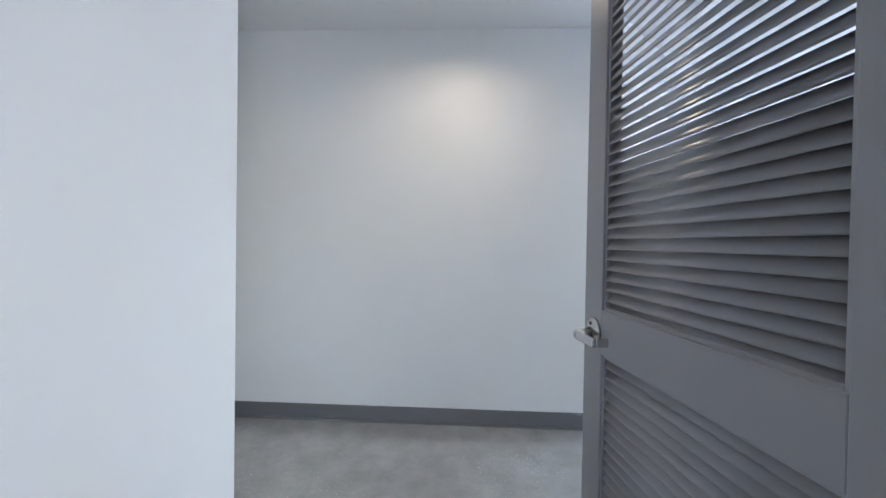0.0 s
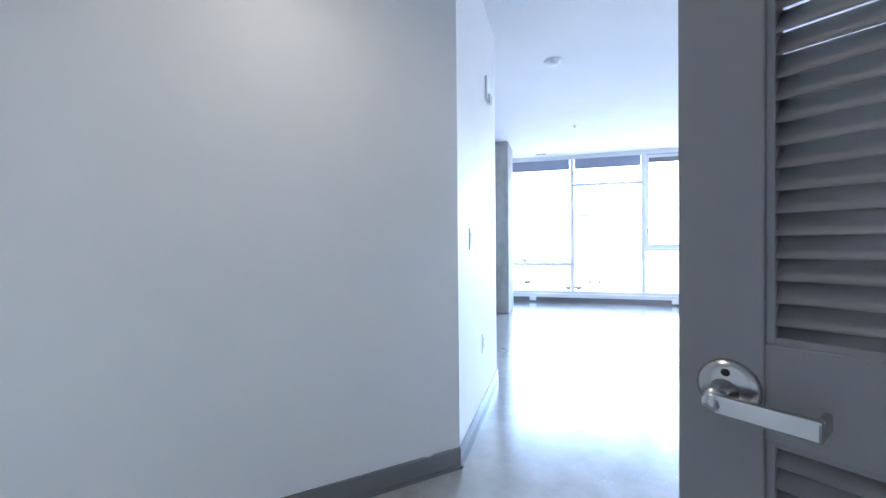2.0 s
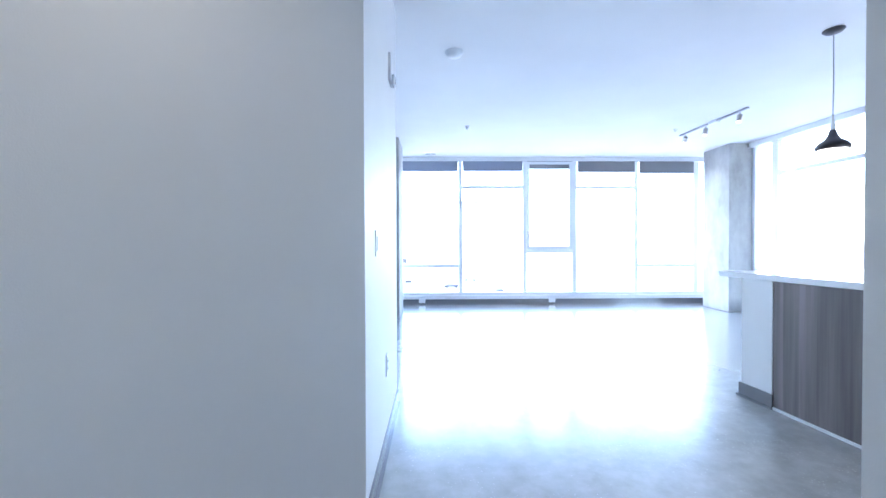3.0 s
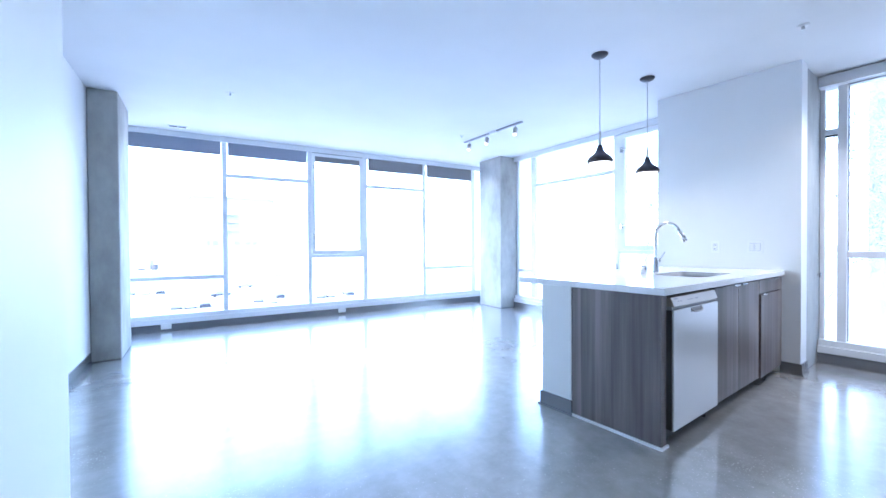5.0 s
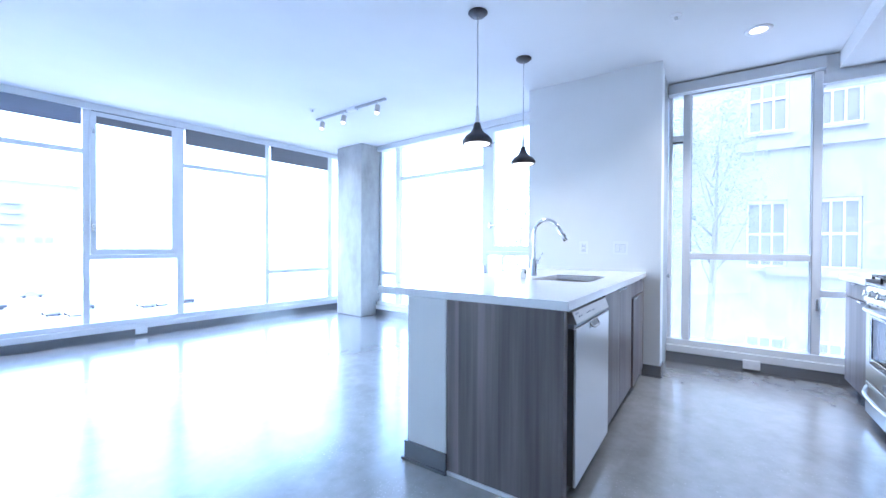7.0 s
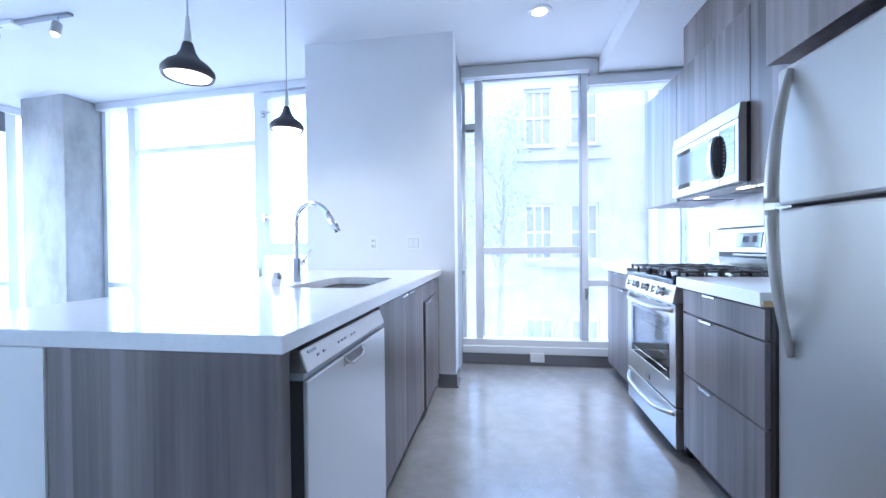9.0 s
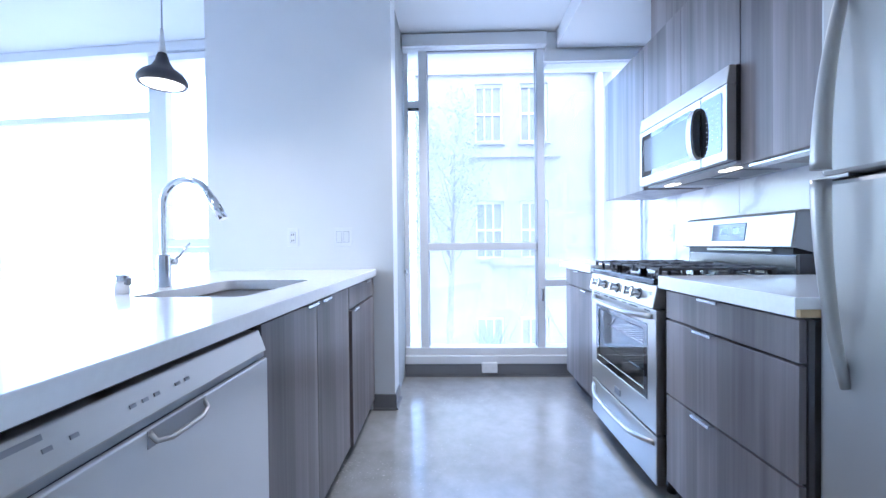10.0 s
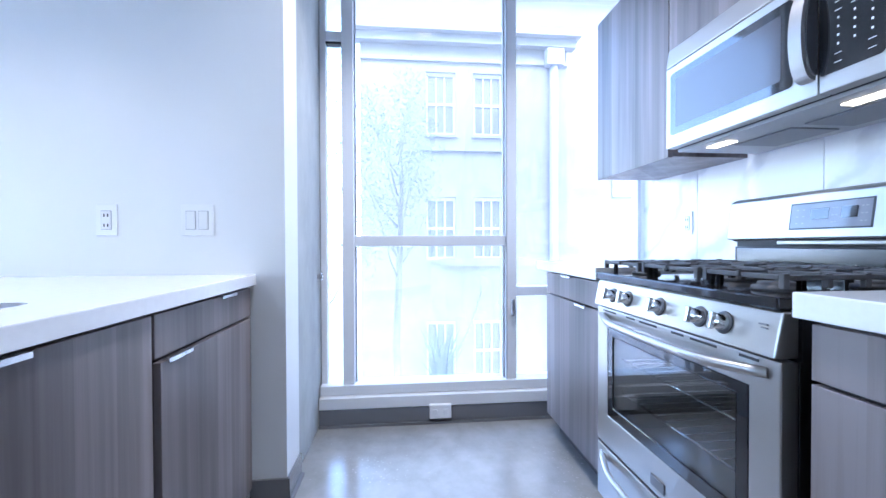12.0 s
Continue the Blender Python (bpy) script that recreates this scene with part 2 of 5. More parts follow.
def tube(bm, pts, r, segs=12, flat=1.0):
    pts = [Vector(p) for p in pts]
    rings = []
    side = None
    for i, p in enumerate(pts):
        d = (pts[min(i + 1, len(pts) - 1)] - pts[max(i - 1, 0)]).normalized()
        if side is None:
            ref = Vector((0, 0, 1)) if abs(d.z) < 0.9 else Vector((1, 0, 0))
            side = d.cross(ref).normalized()
        side = (side - d * side.dot(d)).normalized()
        up = d.cross(side)
        rr = r[i] if isinstance(r, (list, tuple)) else r
        rings.append([bm.verts.new(p + side * rr * math.cos(a) + up * rr * flat * math.sin(a)) for a in (2 * math.pi * k / segs for k in range(segs))])
    for a, b in zip(rings, rings[1:]):
        for k in range(segs):
            j = (k + 1) % segs
            bm.faces.new((a[k], a[j], b[j], b[k])).smooth = True
    bm.faces.new(rings[0][::-1])
    bm.faces.new(rings[-1])
    return bm


def arc(c, r, a0, a1, n, ex, ey):
    ex, ey, c = Vector(ex), Vector(ey), Vector(c)
    return [c + ex * r * math.cos(radians(a0 + (a1 - a0) * i / n)) + ey * r * math.sin(radians(a0 + (a1 - a0) * i / n)) for i in range(n + 1)]


def mesh_object(name, bm, mat):
    me = bpy.data.meshes.new(name)
    bmesh.ops.recalc_face_normals(bm, faces=bm.faces)
    bm.to_mesh(me)
    bm.free()
    me.materials.append(mat)
    return new(name, me)


def thing(name, label, category, at, fr=K, group="", kind="", turn=0):
    ob = new(name)
    ob.matrix_world = fr @ pose(*at, 0, 0, turn)
    ob["at"] = at
    return tagged(ob, label, category, group, kind)


def part(name, bm, mat, parent, label="", local=False):
    """Vertices are in the thing's frame before its own shift, unless local."""
    root = parent
    while root.parent:
        root = root.parent
    if not local:
        bmesh.ops.translate(bm, verts=bm.verts, vec=-Vector(root["at"]))
    ob = mesh_object(name, bm, mat)
    ob.parent = parent
    if label:
        tagged(ob, label)
    return ob


def boxes(*rows, bev=0.0):
    bm = bmesh.new()
    for r in rows:
        box(bm, *r, bev=bev)
    return bm


def structure(name, bm, mat, label, category, fr=K):
    ob = mesh_object(name, bm, mat)
    ob.matrix_world = fr
    return tagged(ob, label, category, kind="structure")


# ---- shell: floor, ceilings, walls ----
H = 2.74
HALL = 2.50
GX = 4.765

structure("floor", prism(bmesh.new(), [(-5, -3.2), (4.82, -3.2), (4.82, 4.0), (5.10, 8.17), (-2.6, 8.85), (-5, 8.85)], -0.12, 0.0), FLOOR, "polished grey concrete floor with mottled patches", "floor")
structure("ceiling", prism(bmesh.new(), [(-5, -3.2), (4.86, -3.2), (4.86, 4.0), (5.16, 8.17), (-2.6, 8.85), (-5, 8.85)], H, H + 0.2), CEIL, "smooth white painted ceiling", "ceiling")
structure("ceiling_hall", prism(bmesh.new(), [(-1.115, 2.622), (0.16, 1.955), (0.16, -0.3), (-1.38, -0.3), (-1.38, 0.58), (-3.5, 0.58), (-3.5, 0.7), (-3.2, 0.75), (-1.17, 2.71)], HALL, H - 0.003), CEIL, "lowered white ceiling over the entry hall", "ceiling", L)

DX, DY = 0.719, 0.695
structure("wall_diagonal", prism(bmesh.new(), [(-1.115, 2.623), (-1.115 - 3.1 * DX, 2.623 - 3.1 * DY), (-3.483, 0.613), (-1.254, 2.767), (-1.254, 3.88), (-1.115, 3.88)], 0, H), WALL, "white painted wall set at an angle", "wall", L)
structure("wall_return", boxes((-1.78, -1.257, 3.73, 3.877, 0, H)), WALL, "white painted wall return", "wall", L)
structure("wall_west", boxes((-1.78, -1.635, 3.88, 8.62, 0, H)), WALL, "long white painted living room wall", "wall", L)
structure("wall_hall_west", boxes((-1.45, -1.302, -2.45, 0.654, 0, H)), WALL, "white painted hall wall", "wall", L)
structure("wall_alcove", boxes((-3.6, -1.452, 0.502, 0.654, 0, H)), WALL, "white painted alcove wall", "wall", L)
structure("wall_hall_south", boxes((-1.6, 5.2, -2.55, -2.4, 0, H)), WALL, "white painted wall closing the room behind", "wall", L)
structure("wall_hall_east", boxes((0.14, 1.5, 0.69, 0.81, 0, H), (0.14, 0.26, 1.66, 1.958, 0, H), (0.14, 0.26, 0.81, 1.66, 2.07, H)), WALL, "white painted hall wall with a closet opening", "wall", L)
structure("wall_closet", boxes((0.262, 1.5, 1.84, 1.956, 0, H), (1.35, 1.5, 0.81, 1.838, 0, H)), WALL, "white painted closet wall", "wall", L)
structure("wall_kitchen_side", boxes((1.50, 1.62, 0.905, 1.83, 0, H)), WALL, "white painted wall beside the refrigerator", "wall")
structure("wall_kitchen", boxes((1.38, 4.82, 0.76, 0.905, 0, H)), WALL, "white painted kitchen wall", "wall")
structure("wall_stub", boxes((4.02, 4.205, 2.86, 4.07, 0, H)), WALL, "white painted wall at the end of the peninsula", "wall")
structure("column_kitchen", boxes((4.208, 4.76, 2.872, 4.06, 0, H), bev=0.008), CONCRETE, "cast concrete pier behind the white wall", "column")
structure("bulkhead", boxes((1.623, 4.64, 0.905, 1.645, 2.60, H - 0.003)), CEIL, "white boxed bulkhead above the wall cabinets", "bulkhead")
structure("column_west", boxes((-1.632, -1.385, 7.08, 7.76, 0, H), bev=0.012), CONCRETE, "grey cast concrete column with pinholes", "column", L)
structure("column_corner", boxes((3.925, 4.36, 7.43, 8.06, 0, H), bev=0.012), CONCRETE, "grey cast concrete corner column", "column", L)

# rest of the building shell around the glazing, with an added shading wall
structure("facade_lower", boxes((-2.2, 4.5, 8.63, 8.75, -0.6, 0.16)), TRIM, "pale facade band below the windows", "facade", L)
# added out of view: keeps sky and sun off the neighbour's front
structure("shading_wall_above", boxes((4.88, 5.03, -9, 8.3, 3.21, 15)), CONCRETE, "unseen concrete wall added to shade the neighbour building", "wall")
structure("roof_overhang", boxes((4.9, 5.95, 0.4, 8.3, 3.0, 3.2)), CEIL, "pale underside of the overhang outside", "overhang")


# ---- baseboards ----
def baseboard(name, runs, fr):
    bm = bmesh.new()
    for (x0, y0), (x1, y1) in runs:
        d = Vector((x1 - x0, y1 - y0, 0))
        n = d.length
        m = Matrix.Translation((x0, y0, 0)) @ Matrix.Rotation(math.atan2(d.y, d.x), 4, "Z")
        box(bm, 0, n, -0.010, 0.0, 0, 0.10, m=m)
        box(bm, 0, n, -0.021, -0.0101, 0, 0.014, m=m)
    ob = structure(name, bm, BASE, "dark grey baseboard with a small toe", "baseboard", fr)
    return ob


E1 = (-1.115 - 2.75 * DX, 2.623 - 2.75 * DY)
baseboard("baseboard_diagonal", [(E1, (-1.115, 2.623)), ((-1.115, 2.613), (-1.115, 3.885))], L)
baseboard("baseboard_west", [((-1.635, 3.9), (-1.635, 7.08))], L)
baseboard("baseboard_hall_west", [((-1.302, -2.4), (-1.302, 0.664))], L)
baseboard("baseboard_hall_east", [((0.14, 1.958), (0.14, 1.74)), ((0.26, 1.958), (0.13, 1.958))], L)
baseboard("baseboard_stub", [((4.02, 3.0), (4.02, 2.85)), ((4.01, 2.86), (4.205, 2.86)), ((4.205, 4.07), (4.01, 4.07))], K)

# ---- glazing ----


def member(win, x0, x1, y0, y1, z0, z1, name="frame", mat=None):
    return part(name, boxes((x0, x1, y0, y1, z0, z1), bev=0.004), mat or ALU, win)


def pane(win, x0, x1, y0, y1, z0, z1, mat=None):
    ob = part("pane", boxes((x0, x1, y0, y1, z0, z1)), mat or PANE, win)
    ob.visible_shadow = False
    return ob


ZS, ZT = 0.222, 2.655
win = thing("window_1", "wall of aluminium framed windows with rolled shades", "window", (0, 8.54, 0), L, kind="structure")
Y0, Y1 = 8.50, 8.57
member(win, -1.63, 4.33, 8.43, 8.60, 0.10, 0.165, "sill", TRIM)
member(win, -1.63, 4.33, 8.47, 8.60, 0.167, ZS, "sill", ALU)
member(win, -1.63, 4.33, 8.46, 8.62, ZT + 0.01, H, "header", TRIM)
part("kickboard", boxes((-1.63, 4.33, 8.44, 8.60, 0.0, 0.098), (-1.63, 4.2, 8.425, 8.439, 0, 0.014)), BASE, win)
uprights = [(-1.63, -1.58), (-0.403, -0.339), (0.803, 0.865), (1.735, 1.815), (2.918, 2.982), (4.04, 4.14), (4.33, 4.335)]
for a, b in uprights:
    member(win, a, b, Y0, Y1, ZS, ZT + 0.01, "mullion")
bays = [(a[1], b[0]) for a, b in zip(uprights, uprights[1:])]
for i, (a, b) in enumerate(bays):
    pane(win, a, b, 8.533, 8.541, ZS, ZT)
for i, z in ((0, 0.715), (1, 2.19), (3, 2.185), (4, 0.712)):
    member(win, bays[i][0], bays[i][1], 8.505, 8.565, z - 0.027, z + 0.027, "transom")
a, b = bays[2]
member(win, a, b, 8.505, 8.565, 0.955, 1.005, "transom")
sash = part("casement", boxes((a, a + 0.055, 8.47, 8.53, 1.008, ZT), (b - 0.068, b, 8.47, 8.53, 1.008, ZT), (a + 0.055, b - 0.068, 8.47, 8.53, 1.008, 1.075), (a + 0.055, b - 0.068, 8.47, 8.53, ZT - 0.05, ZT), bev=0.003), ALU, win, "opening casement sash")
part("catch", boxes((a + 0.015, a + 0.035, 8.445, 8.469, 1.28, 1.36), bev=0.004), NICKEL, sash)
part("catch", boxes((a + 0.015, a + 0.035, 8.445, 8.469, 2.40, 2.46), bev=0.004), NICKEL, sash)

for i, (a, b) in enumerate(bays):
    if i > 4:
        continue
    drop = (2.487, 2.49, 2.53, 2.47, 2.45)[i]
    sh = thing("roller_shade", "blue grey roller shade rolled up to a short band" if i < 2 else "dark grey roller shade rolled up to a short band", "shade", (a, 8.46, drop), L, "roller shades along the glass wall")
    part("cloth", boxes((a + 0.012, b - 0.012, 8.478, 8.482, drop, ZT + 0.012)), BLINDBLUE if i < 2 else BLINDGREY, sh)
    part("hem_bar", boxes((a + 0.012, b - 0.012, 8.472, 8.486, drop - 0.012, drop), bev=0.003), BLINDGREY, sh)

for u in (-1.09, 1.33):
    bx = thing("floor_outlet_box", "white outlet box on the kickboard below the windows", "outlet", (u, 8.425, 0.05), L, "outlet boxes below the glass walls")
    part("cover", boxes((u - 0.06, u + 0.06, 8.412, 8.438, 0.035, 0.115), bev=0.005), PLASTIC, bx)
    for dx in (-0.03, 0.03):
        part("socket", boxes((u + dx - 0.012, u + dx + 0.012, 8.409, 8.4119, 0.062, 0.09), bev=0.001), INSERT, bx)

# side windows beside the corner column
win = thing("window_2", "aluminium framed side windows beside the corner column", "window", (4.33, 6.0, 0), L, kind="structure")
X0, X1 = 4.30, 4.365
member(win, 4.33, 4.42, 8.47, 8.60, 0.0, H, "corner_post", TRIM)
for v0, v1 in ((8.06, 8.47), (4.40, 7.43)):
    member(win, 4.225, 4.385, v0, v1, 0.10, 0.165, "sill", TRIM)
    member(win, 4.255, 4.385, v0, v1, 0.167, ZS, "sill")
    member(win, 4.235, 4.405, v0, v1, ZT + 0.01, H, "header", TRIM)
    part("kickboard", boxes((4.23, 4.385, v0, v1, 0.0, 0.098), (4.215, 4.229, v0, v1, 0, 0.014)), BASE, win)
pane(win, 4.326, 4.334, 8.06, 8.47, ZS, ZT)
member(win, X0, X1, 8.06, 8.47, 0.69, 0.74, "transom")
ups = [(7.375, 7.43), (6.955, 7.06), (5.335, 5.41), (4.40, 4.46)]
for a, b in ups:
    member(win, X0, X1, a, b, ZS, ZT + 0.01, "mullion")
for (a, b), (c, d) in zip(ups, ups[1:]):
    pane(win, 4.326, 4.334, d, a, ZS, ZT)
member(win, X0 + 0.005, X1, 7.06, 7.375, 0.655, 0.71, "transom")
member(win, X0 + 0.005, X1, 5.41, 6.955, 2.15, 2.205, "transom")
member(win, X0 + 0.005, X1, 4.46, 5.335, 1.015, 1.065, "transom")
member(win, 4.27, X1 - 0.012, 5.283, 5.334, 1.068, ZT, "casement_frame")
sash = part("casement", boxes((4.255, 4.322, 5.212, 5.281, 1.068, ZT), (4.255, 4.322, 4.46, 4.53, 1.068, ZT), (4.255, 4.322, 4.53, 5.212, 1.068, 1.135), (4.255, 4.322, 4.53, 5.212, ZT - 0.06, ZT), bev=0.003), ALU, win, "opening casement sash")
for z in (2.40, 1.36):
    part("catch", boxes((4.22, 4.254, 5.238, 5.263, z, z + 0.07), (4.205, 4.2199, 5.16, 5.253, z + 0.03, z + 0.045), bev=0.003), NICKEL, sash)
part("latch", boxes((4.265, 4.299, 5.355, 5.385, 0.78, 0.88), bev=0.004), NICKEL, win)

# bedroom window, further along the same facade
win = thing("window_4", "aluminium framed window of the room behind", "window", (GX, -1.0, 0), K, kind="structure")
part("wall_below", boxes((4.70, 4.85, -2.6, 0.758, -0.6, 0.2)), WALL, win)
part("wall_above", boxes((4.70, 4.85, -2.6, 0.758, 2.66, H)), WALL, win)
for a, b in ((-2.6, -2.5), (-1.45, -1.38), (-0.35, -0.28), (0.69, 0.757)):
    member(win, 4.735, 4.80, a, b, 0.2, 2.66, "mullion")
for a, b in ((-2.5, -1.45), (-1.38, -0.35), (-0.28, 0.69)):
    pane(win, 4.761, 4.769, a, b, 0.2, 2.66)

X0, X1 = 4.735, 4.80
# kitchen window
win = thing("window_3", "tall aluminium framed kitchen window", "window", (GX, 1.9, 0), K, kind="structure")
member(win, 4.655, 4.82, 0.93, 2.87, 0.10, 0.165, "sill", TRIM)
member(win, 4.69, 4.82, 0.93, 2.87, 0.167, ZS, "sill", TRIM)
part("kickboard", boxes((4.66, 4.82, 0.93, 2.87, 0.0, 0.098), (4.645, 4.659, 0.93, 2.87, 0, 0.014)), BASE, win)
member(win, 4.66, 4.84, 1.72, 2.87, 2.63, H, "header", TRIM)
part("shade_pocket", boxes((4.62, 4.659, 1.725, 2.865, 2.632, H - 0.012), bev=0.003), TRIM, win)
member(win, 4.66, 4.84, 0.93, 1.72, 2.49, H, "header", TRIM)
part("ledge", boxes((4.63, 4.659, 0.93, 1.745, 2.495, 2.575), bev=0.003), TRIM, win)
for a, b in ((2.678, 2.744), (1.73, 1.788)):
    member(win, X0 - 0.03, X1, a, b, ZS, 2.66, "mullion")
part("mullion_edge", boxes((X0 - 0.032, X1, 1.7882, 1.7942, ZS, 2.66)), GREYTRACK, win)
member(win, X0, X1, 2.835, 2.87, ZS, 2.66, "mullion")
member(win, X0, X1, 0.93, 0.955, ZS, 2.53, "mullion")
pane(win, 4.761, 4.769, 2.744, 2.835, ZS, 2.185, VEILTOP)
pane(win, 4.761, 4.769, 2.744, 2.835, 2.24, 2.66, VEILTOP)
pane(win, 4.761, 4.769, 1.795, 2.678, ZS, 1.015, DUSTVEIL)
pane(win, 4.761, 4.769, 1.795, 2.678, 1.075, 2.66, VEILTOP)
pane(win, 4.761, 4.769, 0.955, 1.73, ZS, 0.715, DUSTVEIL)
pane(win, 4.761, 4.769, 0.955, 1.73, 0.77, 2.53, VEILTOP)
member(win, X0 - 0.012, X1, 2.744, 2.835, 2.185, 2.24, "transom")
part("gasket", boxes((X0, X1 - 0.02, 2.744, 2.835, 2.172, 2.184)), SLOT, win)
member(win, X0 - 0.012, X1, 1.795, 2.678, 1.015, 1.075, "transom")
member(win, X0 - 0.012, X1, 0.955, 1.73, 0.715, 0.77, "transom")
part("gasket", boxes((4.70, 4.735, 1.797, 2.676, 2.621, 2.629)), GREYTRACK, win)
part("gasket", boxes((4.74, 4.757, 2.668, 2.677, 1.08, 2.62)), GREYTRACK, win)
part("gasket", boxes((4.74, 4.757, 2.668, 2.677, ZS + 0.004, 1.01)), GREYTRACK, win)
part("gasket", boxes((4.74, 4.757, 1.797, 1.803, 1.08, 2.62)), GREYTRACK, win)
part("gasket", boxes((4.74, 4.757, 1.797, 1.803, ZS + 0.004, 1.01)), GREYTRACK, win)
part("latch", boxes((4.675, 4.704, 1.748, 1.768, 0.60, 0.70), bev=0.004), NICKEL, win)
st = thing("door_stop", "small round chrome stop on the concrete pier", "door stop", (4.66, 2.872, 0.847), K)
part("knob", lathe(bmesh.new(), [(0, 0.03), (0.02, 0.028), (0.024, 0.018), (0.012, 0.008), (0.012, 0.0), (0, 0)], (4.66, 2.872, 0.847), 16, Matrix.Rotation(radians(90), 4, "X")), CHROME, st)
bx = thing("floor_outlet_box", "white outlet box on the kickboard below the window", "outlet", (4.645, 2.2, 0.05), K, "outlet boxes below the glass walls")
part("cover", boxes((4.632, 4.66, 2.13, 2.255, 0.035, 0.115), bev=0.005), PLASTIC, bx)
for dy in (-0.03, 0.03):
    part("socket", boxes((4.629, 4.6319, 2.193 + dy - 0.012, 2.193 + dy + 0.012, 0.062, 0.09), bev=0.001), INSERT, bx)

# ---- louvred door, standing half open ----
HX, HY, W, DH = 0.232, 0.832, 0.81, 2.05
door = thing("louvered_door", "dark grey painted louvered closet door standing half open", "door", (HX, HY, 0.012), K, turn=137.0)
T = -0.042
P0, P1 = 0.125, 0.711
BD = 0.009


def dpart(name, rows, mat=None, bev=0.002, parent=None, label=""):
    bm = bmesh.new()
    for r in rows:
        box(bm, *r, bev=bev)
    return part(name, bm, mat or DOORPAINT, parent or door, label, local=True)


dpart("stile", [(0, P0, T, 0, 0, DH)])
dpart("stile", [(P1, W, T, 0, 0, DH)])
dpart("rail", [(P0, P1, T, 0, 0, 0.24)])
dpart("rail", [(P0, P1, T, 0, 0.852, 0.970)])
dpart("rail", [(P0, P1, T, 0, 1.92, DH)])
for z0, z1 in ((0.24, 0.852), (0.970, 1.92)):
    dpart("bead", [(P0, P0 + BD, T + 0.004, -0.006, z0, z1), (P1 - BD, P1, T + 0.004, -0.006, z0, z1), (P0 + BD, P1 - BD, T + 0.004, -0.006, z0, z0 + 0.008), (P0 + BD, P1 - BD, T + 0.004, -0.006, z1 - 0.008, z1)], bev=0.001)
slat = bpy.data.meshes.new("slat")
bm = bmesh.new()
blade = [(0.0228 * math.copysign(abs(math.cos(a)) ** 0.8, math.cos(a)), 0.0040 * math.sin(a)) for a in (2 * math.pi * (k + 0.5) / 14 for k in range(14))]
ends = [[bm.verts.new((x, y, z)) for y, z in blade] for x in (P0 + BD, P1 - BD)]
for k in range(14):
    n = (k + 1) % 14
    bm.faces.new((ends[0][k], ends[1][k], ends[1][n], ends[0][n])).smooth = True
bm.faces.new(ends[0])
bm.faces.new(ends[1][::-1])
bmesh.ops.recalc_face_normals(bm, faces=bm.faces)
bm.to_mesh(slat)
bm.free()
slat.materials.append(DOORPAINT)
for z0, z1 in ((0.24, 0.852), (0.970, 1.92)):
    n = round((z1 - z0) / 0.0268)
    for i in range(n):
        s = new("slat", slat)
        s.parent = door
        s.matrix_local = Matrix.Translation((0, T / 2, z0 + (i + 0.5) * (z1 - z0) / n)) @ Matrix.Rotation(radians(-51 + random.uniform(-0.8, 0.8)), 4, "X")
bm = bmesh.new()
box(bm, 0.648, 0.748, 0.045, 0.056, 0.886, 0.910, bev=0.003)
box(bm, 0.6475, 0.6555, 0.012, 0.0448, 0.887, 0.909, bev=0.003)
lathe(bm, [(0, 0.056), (0.009, 0.056), (0.012, 0.053), (0.012, 0.045), (0, 0.045)], (0.748, 0, 0.898), 20, Matrix.Rotation(radians(-90), 4, "X"))
lever = part("handle", bm, NICKEL, door, "satin nickel lever handle", local=True)
part("rosette", lathe(bmesh.new(), [(0, 0.012), (0.027, 0.012), (0.035, 0.007), (0.036, 0.0), (0, 0)], (0.748, 0, 0.907), 30, Matrix.Rotation(radians(-90), 4, "X")), NICKEL, lever, local=True)
part("spindle", lathe(bmesh.new(), [(0, 0.05), (0.011, 0.05), (0.011, 0.03), (0.017, 0.012), (0, 0.012)], (0.750, 0, 0.902), 18, Matrix.Rotation(radians(-90), 4, "X")), NICKEL, lever, local=True)
part("keyhole", lathe(bmesh.new(), [(0, 0.0135), (0.005, 0.0135), (0.005, 0.010), (0, 0.010)], (0.748, 0, 0.928), 12, Matrix.Rotation(radians(-90), 4, "X")), SLOT, lever, local=True)
for z in (0.25, 1.03, 1.8):
    part("hinge", lathe(bmesh.new(), [(0, 0), (0.007, 0), (0.007, 0.1), (0, 0.1)], (-0.006, 0.0, z), 12), NICKEL, door, local=True)

frame_in = thing("door_frame", "dark grey painted closet door frame", "door frame", (0.14, 0.85, 0), L, kind="structure")
part("jamb", boxes((0.12, 0.28, 0.765, 0.812, 0, 2.12), bev=0.003), DOORPAINT, frame_in)
part("jamb", boxes((0.12, 0.28, 1.659, 1.715, 0, 2.12), bev=0.003), DOORPAINT, frame_in)
part("head", boxes((0.12, 0.28, 0.813, 1.658, 2.068, 2.12), bev=0.003), DOORPAINT, frame_in)

# ---- kitchen: peninsula ----
def pull(parent, x, y, z, out, length=0.10, name="handle"):
    """A thin bent metal edge pull; out is the way (+1 or -1 along y) in which it sticks out."""
    y0, y1 = sorted((y, y + out * 0.022))
    lip0, lip1 = sorted((y + out * 0.019, y + out * 0.022))
    part(name, boxes((x - length / 2, x + length / 2, y0, y1, z - 0.001, z + 0.0018), (x - length / 2, x + length / 2, lip0, lip1, z - 0.008, z - 0.0011)), NICKEL, parent, "slim metal edge pull")


